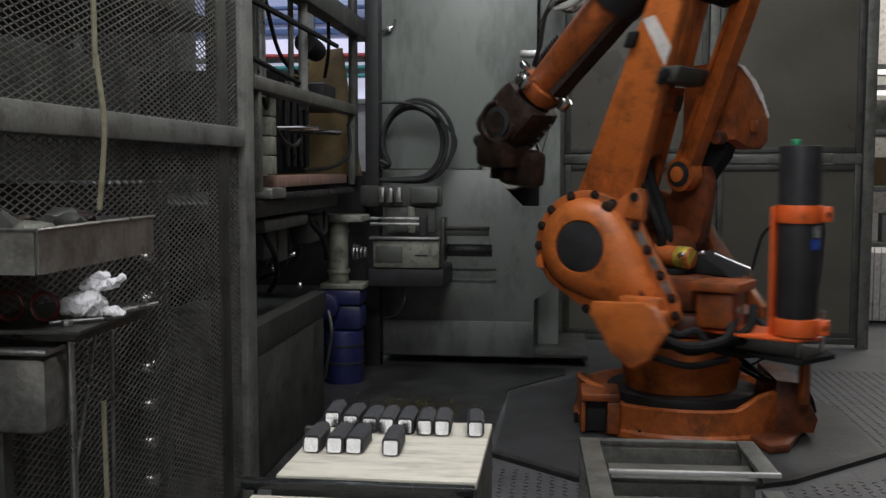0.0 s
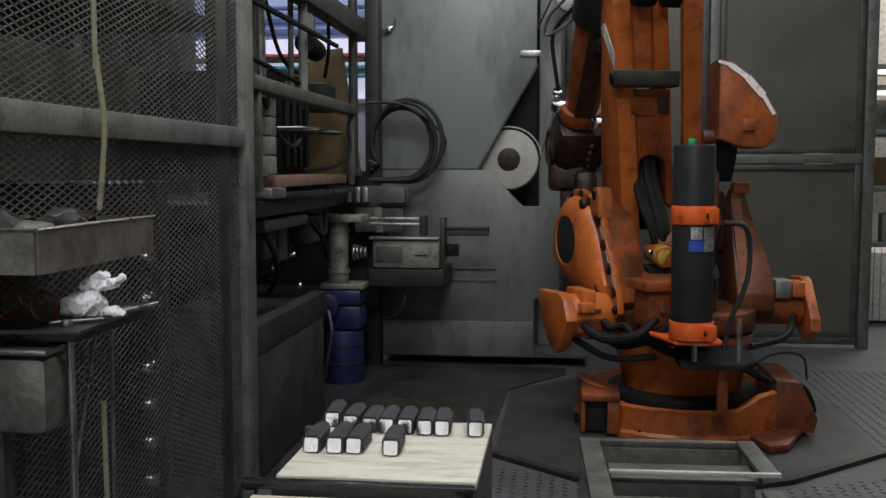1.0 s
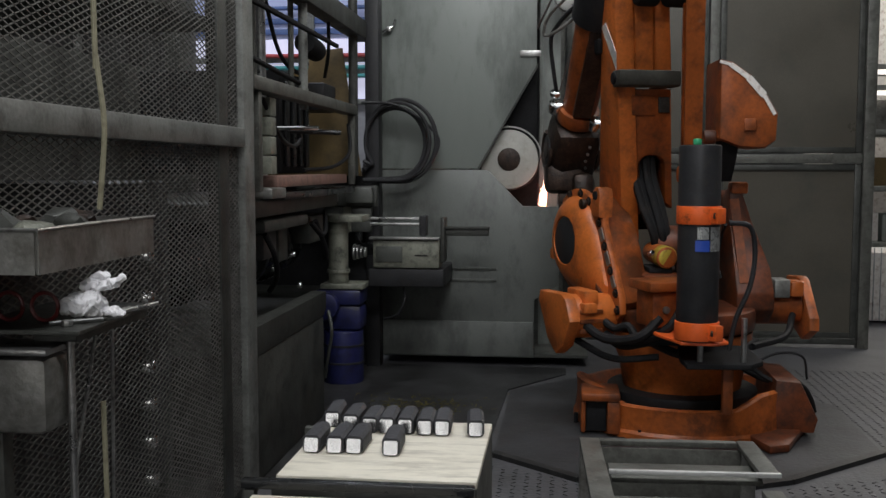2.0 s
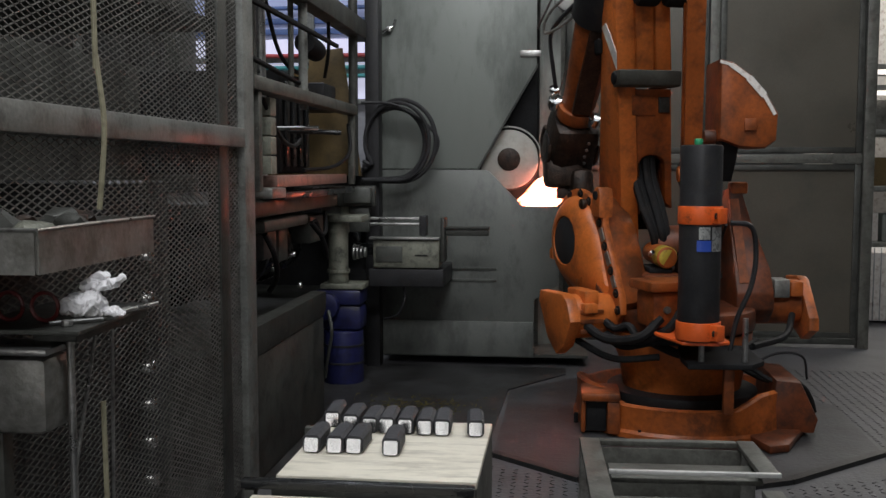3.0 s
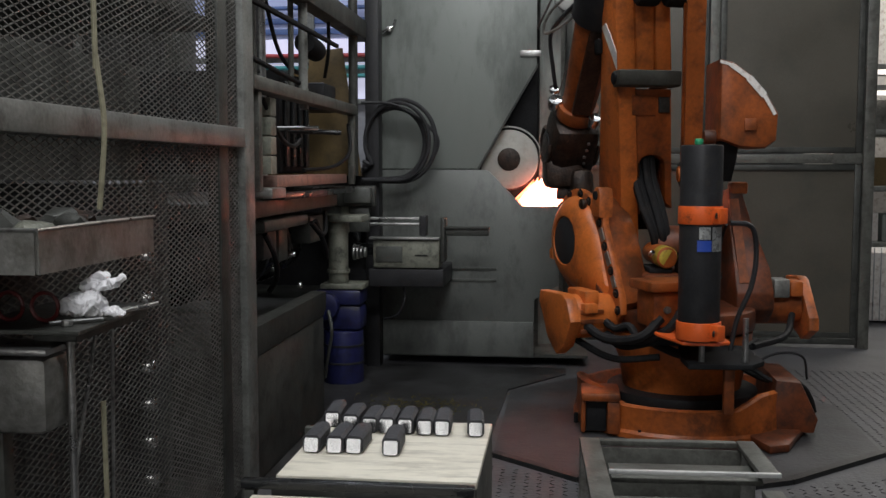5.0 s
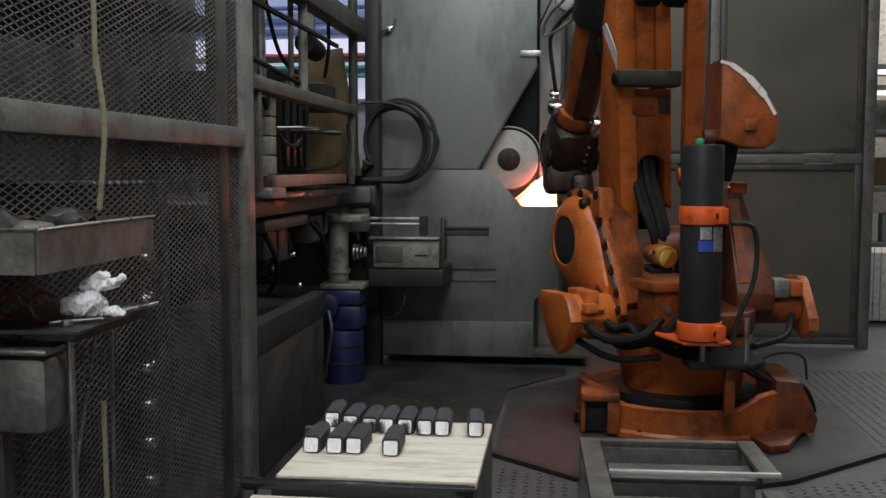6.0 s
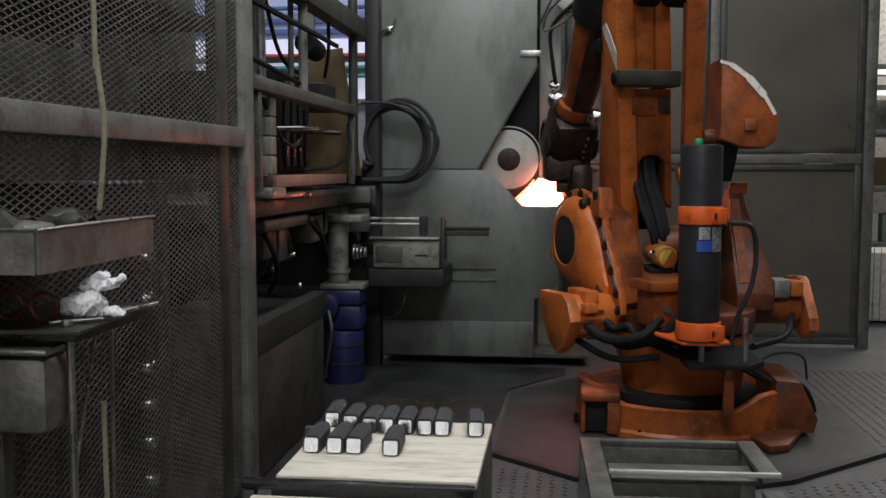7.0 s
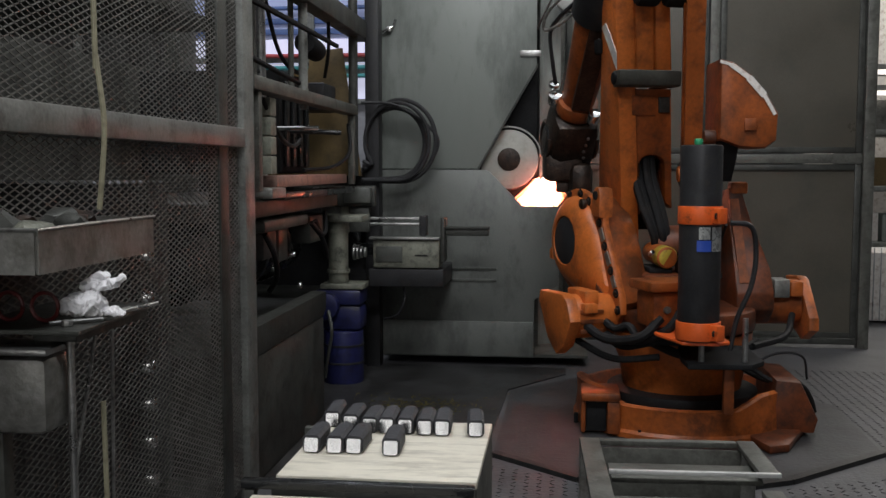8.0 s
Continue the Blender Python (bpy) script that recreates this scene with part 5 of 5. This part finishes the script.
def rag_shelf():
    s = thing("rod_shelf", "small steel shelf plate standing on thin rods", "shelf")
    bm = B()
    prism(bm, [(-1.25, 1.86), (-0.965, 1.87), (-0.98, 2.25), (-1.02, 2.30), (-1.25, 2.30)], 1.012, 1.020, "xy", 0.001)
    part("plate", bm, FRAME_DARK, s)
    bm = B()
    prism(bm, [(-1.08, 0.993), (-0.985, 0.993), (-0.985, 1.010), (-1.08, 1.010)], 1.90, 2.25, "xz", 0.002)
    part("edge_bar", bm, FRAME_DARK, s)
    for x, y in ((-1.02, 1.93), (-1.0, 2.10)):
        bm = B()
        rod(bm, (x, y, 1.021), (x, y, 1.034), 0.012, seg=8, bevel=0.002)
        part("nut", bm, STEEL, s)
    for a, b, r in (((-1.025, 1.95, 0.992), (-1.025, 1.95, 0.0), 0.008), ((-1.04, 2.10, 0.992), (-1.045, 1.98, 0.65), 0.004), ((-1.045, 2.19, 0.992), (-1.055, 2.17, 0.0), 0.004)):
        bm = B()
        rod(bm, a, b, r, seg=12)
        part("rod", bm, STEEL, s)
    for a, b in (((-1.06, 1.93, 1.026), (-0.975, 2.0, 1.026)), ((-1.02, 2.0, 1.027), (-0.985, 2.16, 1.027)), ((-0.99, 2.05, 1.028), (-0.955, 2.24, 1.028))):
        bm = B()
        rod(bm, a, b, 0.005, seg=10)
        solid("steel_pin", bm, STEEL, "thin bright steel pin on the shelf plate", "pin", "pins on the shelf")
    # crumpled rag: two folded lumps and a raised flap
    bm = B()
    for (cx, cy, cz), (sx, sy, sz), ry in (((-1.035, 2.0, 1.053), (0.032, 0.034, 0.026), -20), ((-1.0, 2.01, 1.057), (0.030, 0.034, 0.024), 10), ((-0.965, 2.02, 1.103), (0.034, 0.02, 0.0085), -27), ((-0.965, 2.02, 1.043), (0.03, 0.02, 0.006), 20), ((-1.008, 2.03, 1.098), (0.03, 0.02, 0.012), -30)):
        bmesh.ops.create_icosphere(bm, subdivisions=5, radius=1.0, matrix=Matrix.Translation((cx, cy, cz)) @ Matrix.Rotation(radians(ry), 4, "Y") @ Matrix.Diagonal((sx, sy, sz, 1)))
    bm.normal_update()
    for v in bm.verts:
        fold = abs(noise.noise(v.co * 45)) + 0.5 * abs(noise.noise(v.co * 110))
        v.co += Vector(noise.noise_vector(v.co * 34)) * 0.010 + v.normal * (0.006 - 0.016 * fold)
        v.co.z = max(v.co.z, 1.022)
    solid("cotton_rag", bm, CLOTH, "crumpled white cotton rag on the shelf plate", "rag")
    r = thing("hand_wheel", "dull red hand wheel behind the shelf", "wheel")
    for x in (-1.17, -1.09):
        bm = B()
        pts = [(x + 0.03 * math.cos(radians(a)), 1.97, 1.055 + 0.03 * math.sin(radians(a))) for a in range(0, 361, 30)]
        hose(bm, pts, 0.0045)
        part("ring", bm, RED, r)


rag_shelf()


def bin_and_cords():
    b = thing("steel_bin", "worn steel bin with rounded corners", "bin")
    bm = B()
    box(bm, -1.255, -1.035, 1.865, 1.985, 0.80, 0.966, 0.026)
    part("body", bm, GALV, b)
    bm = B()
    box(bm, -1.258, -1.032, 1.862, 1.988, 0.968, 0.982, 0.005)
    part("rim", bm, STEEL, b)
    bm = B()
    box(bm, -1.255, -1.16, 1.91, 1.95, 0.0, 0.798, 0.004)
    part("pedestal", bm, FRAME_DARK, b)
    bm = B()
    hose(bm, [(-1.01, 2.05, 3.2), (-1.001, 2.05, 1.71), (-0.998, 2.05, 1.59), (-0.985, 2.05, 1.47), (-0.986, 2.05, 1.397), (-1.0, 2.05, 1.26)], 0.0062)
    solid("hanging_cord", bm, CORD, "beige cord hanging down over the tray", "cord")
    bm = B()
    hose(bm, [(-1.0, 2.05, 0.0), (-1.0, 2.05, 0.4), (-1.004, 2.05, 0.833)], 0.006)
    solid("cane_stick", bm, CORD, "thin yellow cane standing by the cage", "stick")
    r = thing("parts_chain", "vertical chain of shiny forgings behind the mesh", "chain")
    bm = B()
    rod(bm, (-1.36, 3.1, 0.05), (-1.35, 3.1, 1.35), 0.006, seg=8)
    part("chain", bm, FRAME_DARK, r)
    for z in (1.05, 0.91, 0.68, 0.555, 0.43, 0.30):
        bm = B()
        box(bm, -1.375, -1.32, 3.05, 3.10, z - 0.008, z + 0.036, 0.01)
        part("forging", bm, CHROME, r)


bin_and_cords()


# ---- sparks under the contact wheel ----
def sparks():
    s = thing("spark_shower", "glowing white and orange shower of grinding sparks", "sparks", pose(-0.10, GY + 0.09, 1.1))
    rng = random.Random(4)
    made = []
    for name, n, half, mat, thick in (("spark_stream", 34, 0.022, SPARK_CORE, 0.0022), ("spark_jet", 90, 0.06, SPARK_CORE, 0.003), ("spark_fan", 300, 0.15, SPARK_CORE, 0.0034), ("spark_halo", 260, 0.20, SPARK_EDGE, 0.0022)):
        bm = B()
        for i in range(n):
            u = rng.uniform(-1, 1)
            top = Vector((0.01 + 0.35 * half * u, rng.uniform(-0.04, 0.04), rng.uniform(0.13, 0.20)))
            end = Vector((half * u * rng.uniform(0.8, 1.2) - 0.16 * half - 0.01, rng.uniform(-0.05, 0.05), rng.uniform(-0.06, 0.02)))
            k0 = rng.uniform(0, 0.45)
            a = top.lerp(end, k0)
            b = top.lerp(end, min(1, k0 + rng.uniform(0.3, 0.7)))
            rod(bm, a, b, thick * rng.uniform(0.5, 1.2), 0.0008, seg=4)
        made.append(tagged(part(name, bm, mat, s), kind="stuff"))
    return made


SPARKS = sparks()


# ---- platform and edges in the floor ----
def platform():
    bm = B()
    prism(bm, [(-0.30, 4.54), (0.10, 4.20), (0.55, 4.06), (0.99, 4.28), (1.53, 4.765), (1.56, 5.7), (1.1, 6.35), (0.2, 6.35), (-0.28, 5.9)], 0.002, 0.0085, "xy")
    solid("platform", bm, PLATFORM, "low steel platform under the robot", "platform", kind="structure")
    for a, b in (((-0.30, 4.535), (0.10, 4.195)), ((0.10, 4.195), (0.55, 4.055)), ((0.55, 4.055), (0.995, 4.275)), ((0.995, 4.275), (1.535, 4.76))):
        bm = B()
        strip(bm, (*a, 0.011), (*b, 0.011), 0.045, 0.022, (0, 0, 1))
        solid("trim", bm, RIDGE, "dark steel edging of the platform", "edging", kind="structure")
    # tread pattern: raised lozenges on the plates in front of and beside the platform
    bm = B()
    rng = random.Random(6)
    for i in range(70):
        for j in range(90):
            x, y = -0.35 + i * 0.055, 2.7 + j * 0.045
            if x > 1.5 or y < 4.0 + 0.45 * abs(x - 0.55):
                ang = 0.7 if (i + j) % 2 else -0.7
                d = Vector((math.cos(ang), math.sin(ang), 0)) * 0.011
                c = Vector((x, y, 0.0025))
                strip(bm, c - d, c + d, 0.0045, 0.002, (0, 0, 1))
    solid("tread_pattern", bm, TREAD, "raised lozenges of the steel tread floor", "tread pattern", kind="stuff")

    # added thin sheet makes the floor before the grinder darker
    bm = B()
    prism(bm, [(-1.265, 4.02), (-0.36, 4.02), (-0.34, 4.5), (-0.30, 5.9), (0.05, 6.4), (0.05, 6.6), (-1.515, 6.6), (-1.515, 5.205), (-1.265, 5.205)], 0.002, 0.008, "xy")
    solid("floor_plate", bm, PLATE, "dark sheet laid over the floor before the grinder", "floor plate", kind="structure")
    bm = B()
    for i in range(260):
        x, y = rng.gauss(-0.8, 0.17), rng.gauss(5.45, 0.10)
        a, l = rng.uniform(0, 6.28), rng.uniform(0.006, 0.025)
        strip(bm, (x, y, 0.011), (x + l * math.cos(a), y + l * math.sin(a), 0.011 + rng.uniform(0, 0.008)), 0.003, 0.002, (0, 0, 1))
    solid("swarf", bm, SWARF, "scattered brass-coloured swarf on the dark floor sheet", "swarf", kind="stuff")


platform()


# ---- distance ----
def distance():
    # daylit windows of the hall behind the press
    k = 0
    for x0, wd in ((-6.42, 0.30), (-5.95, 0.14), (-5.40, 0.32), (-4.6, 1.0), (-3.5, 0.75)):
        k += 1
        w = thing("window_%d" % k, "daylit hall window with horizontal glazing bars", "window")
        tagged(w, kind="structure")
        bm = B()
        box(bm, x0, x0 + wd, 14.0, 14.02, 2.3, 3.2)
        part("pane", bm, WINDOW_GLOW, w)
        bm = B()
        box(bm, x0, x0 + wd, 14.0, 14.02, 3.21, 4.4)
        part("pane", bm, WINDOW_DIM, w)
        for z in (2.3, 2.72, 2.9, 3.3, 3.45, 3.9, 4.38):
            bm = B()
            box(bm, x0 - 0.04, x0 + wd + 0.04, 13.94, 13.99, z - 0.04, z + 0.04, 0.005)
            part("glazing_bar", bm, PIPE_BLUE if z in (3.3, 3.45) else FRAME, w)
        for x in (x0 - 0.05, x0 + wd):
            bm = B()
            box(bm, x, x + 0.05, 13.9, 13.99, 2.2, 4.5, 0.005)
            part("frame", bm, FRAME, w)
    for z, m, lab in ((2.95, PIPE_RED, "red"), (2.66, PIPE_TEAL, "teal"), (2.78, PIPE_TEAL, "teal"), (3.62, PIPE_BLUE, "blue")):
        bm = B()
        rod(bm, (-4.6, 13.88, z), (-2.7, 13.88, z), 0.03, seg=12)
        solid("pipe", bm, m, "%s painted pipe along the far hall wall" % lab, "pipe", "pipes along the wall")
    bm = B()
    box(bm, -11.9, -1.9, 14.04, 14.2, 0, 6.4)
    solid("wall_1", bm, HALL, "grey painted partition wall of the hall", "wall", kind="structure")
    # lamps and racks far behind the fence
    for x, z in ((3.2, 2.119), (3.2, 2.339)):
        bm = B()
        box(bm, x, x + 1.0, 10.98, 10.995, z, z + 0.05, 0.004)
        solid("hall_lamp", bm, TUBE_GLOW, "lit white lamp far back in the hall", "lamp", "lamps in the hall")
    c = thing("mesh_crate", "pale grey mesh crate standing beyond the fence", "crate")
    bm = B()
    box(bm, 2.66, 3.5, 8.9, 9.5, 0.02, 0.62, 0.01)
    part("liner", bm, WHITE, c)
    for i in range(14):
        bm = B()
        box(bm, 2.66 + 0.058 * i, 2.668 + 0.058 * i, 8.885, 8.897, 0.02, 0.66, 0.002)
        part("bar", bm, STEEL, c)
    bm = B()
    box(bm, 2.9, 6.5, 12.2, 12.3, 0, 6.4)
    solid("wall_2", bm, WHITE, "pale partition wall far behind the fence", "wall", kind="structure")
    r = thing("storage_rack", "storage rack with boxes far behind the fence", "rack")
    for x in (3.12, 5.0):
        bm = B()
        box(bm, x, x + 0.08, 11.0, 11.8, 0, 2.6, 0.005)
        part("upright", bm, FRAME, r)
    for z in (0.5, 1.1, 1.7, 2.17, 2.39):
        bm = B()
        box(bm, 3.2, 5.0, 11.0, 11.8, z, z + 0.06, 0.005)
        part("shelf", bm, FRAME, r)
    rng = random.Random(3)
    for z in (0.56, 1.16, 1.76):
        x = 3.23
        while x < 4.7:
            w = rng.uniform(0.15, 0.35)
            bm = B()
            box(bm, x, x + w, 11.1, 11.5, z, z + rng.uniform(0.18, 0.42), 0.01)
            solid("storage_box", bm, rng.choice((OCHRE, GALV, WHITE, PIPE_RED, CABINET)), "storage box on the far rack", "box", "boxes on the rack")
            x += w + 0.04
    bm = B()
    hose(bm, [(1.30 + 0.012 * math.sin(k), 3.42, 0.0 + 0.045 * k) for k in range(14)], 0.016)
    solid("hose_end", bm, CORD, "beige ribbed hose hanging beside the stand", "hose")
    # added glowing panels behind the camera: front fill, and bright reflections in polished metal
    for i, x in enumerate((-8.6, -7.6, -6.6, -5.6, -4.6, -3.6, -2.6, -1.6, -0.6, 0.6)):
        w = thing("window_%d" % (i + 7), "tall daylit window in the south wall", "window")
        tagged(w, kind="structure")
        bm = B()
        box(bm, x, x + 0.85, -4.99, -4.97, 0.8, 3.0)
        part("pane", bm, FILL_GLOW, w)
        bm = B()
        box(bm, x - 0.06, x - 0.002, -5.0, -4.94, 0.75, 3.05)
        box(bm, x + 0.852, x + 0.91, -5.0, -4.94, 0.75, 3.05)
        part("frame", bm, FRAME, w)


distance()


# ---- neighbouring press seen through the cage mesh ----
def far_press():
    p = thing("far_press", "dark brown press standing in the hall behind the cage", "machine")
    bm = B()
    box(bm, -6.4, -4.12, 9.0, 10.2, 0.0, 3.6, 0.03)
    box(bm, -4.118, -3.83, 9.1, 10.1, 0.0, 2.74, 0.03)
    part("frame_body", bm, SHEET_DARK, p)
    bm = B()
    box(bm, -3.72, -3.54, 9.0, 9.4, 0.0, 3.6, 0.02)
    part("column", bm, CABINET_DARK, p)
    for z in (1.7, 2.22, 2.72):
        bm = B()
        box(bm, -6.3, -3.9, 8.93, 8.995, z, z + 0.09, 0.012)
        part("cross_rib", bm, CABINET_DARK, p)
    for x in (-5.4, -4.5):
        bm = B()
        rod(bm, (x, 8.88, 0.0), (x, 8.88, 3.5), 0.04, seg=14)
        part("pipe", bm, FRAME, p)
    for z in (2.55, 2.80):
        bm = B()
        box(bm, -3.828, -3.722, 9.1, 9.16, z, z + 0.07, 0.008)
        part("tie", bm, FRAME_DARK, p)
    bm = B()
    box(bm, -5.2, -4.95, 8.9, 8.995, 2.86, 2.98, 0.01)
    part("guard_flap", bm, RED, p, "dull red guard flap")


far_press()


# ---- what moves ----
def motions():
    turn = [(0.0, 43.6, 5), (0.1, 27.4, 3.5), (0.2, 16.6, 2), (0.3, 3.6, 1), (0.4, -1.7, 0.4), (0.5, -4.1, 0), (0.6, -4.6, -1), (0.7, -3.7, -1.8), (0.8, -0.9, -2.5), (0.9, 1.0, -3.2), (1.0, 2.0, -3.6),
            (1.2, 2.8, -4.2), (1.5, 3.3, -4.8), (1.7, 3.6, -4.8), (2.2, 4.1, -4.4), (2.8, 4.3, -3.2), (3.0, 4.4, -2.5), (3.5, 4.4, 0), (4.0, 4.8, 2.2), (4.5, 4.4, 0), (5.2, 4.6, -3.6),
            (5.6, 4.8, -5.0), (6.0, 4.8, -4.8), (6.5, 4.4, -2.5), (7.0, 4.4, 0), (7.5, 4.8, 1.9), (8.0, 4.4, 0)]
    walk(CAROUSEL, [(t, pose(0, 0, 0, 0, 0, 90 + h)) for t, h, _ in turn])
    shift = Matrix.Translation(ELBOW)
    walk(FOREARM, [(t, pose(0, 0, 0, 0, 0, 90 + h) @ shift @ pose(0, 0, 0, 0, -up, 0) @ shift.inverted()) for t, h, up in turn])
    slide = [(0.0, 0.0), (0.5, -0.11), (1.0, -0.215), (1.5, -0.335), (1.7, -0.375), (2.2, -0.44), (8.0, -0.44)]
    walk(HOSES, [(t, pose(x, 0, 0)) for t, x in ((0.0, 0.118), (0.5, 0.075), (1.0, 0.046), (1.5, 0.025), (2.2, 0.0), (8.0, 0.0))])
    walk(SHUTTLE, [(t, pose(x, 0, 0)) for t, x in slide])
    # sparks fly while the tool presses on the wheel, else park unseen behind the baffle
    on, away = pose(0, 0, 0), pose(-0.95, 0.3, -0.75)
    fan = [(0.0, 0), (2.1, 0), (2.2, 1), (3.7, 1), (3.8, 0), (4.2, 0), (4.3, 1), (7.1, 1), (7.2, 0), (7.8, 0), (7.9, 1), (8.0, 1)]
    mid = [(0.0, 0), (2.0, 0), (2.1, 1), (3.8, 1), (3.9, 0), (4.2, 0), (4.3, 1), (7.2, 1), (7.3, 0), (7.7, 0), (7.8, 1), (8.0, 1)]
    thin = [(0.0, 0), (1.9, 0), (2.0, 1), (3.8, 1), (3.9, 0), (4.0, 0), (4.1, 1), (4.2, 0), (4.3, 1), (7.3, 1), (7.4, 0), (7.5, 1), (7.6, 1), (7.7, 0), (7.8, 1), (8.0, 1)]
    rng = random.Random(9)
    for ob, keys in zip(SPARKS, (thin, mid, fan, fan)):
        rows = []
        for (t, s), nxt in zip(keys, keys[1:] + [(8.0, 0)]):
            rows.append((t, on if s else away))
            u = t + 0.2
            while s and nxt[1] and u < nxt[0] - 0.15:
                # the shower flickers as it flies
                rows.append((u, pose(rng.uniform(-0.012, 0.012), rng.uniform(-0.02, 0.02), rng.uniform(-0.02, 0.008), 0, rng.uniform(-6, 6), 0)))
                u += 0.2
        walk(ob, rows)


motions()
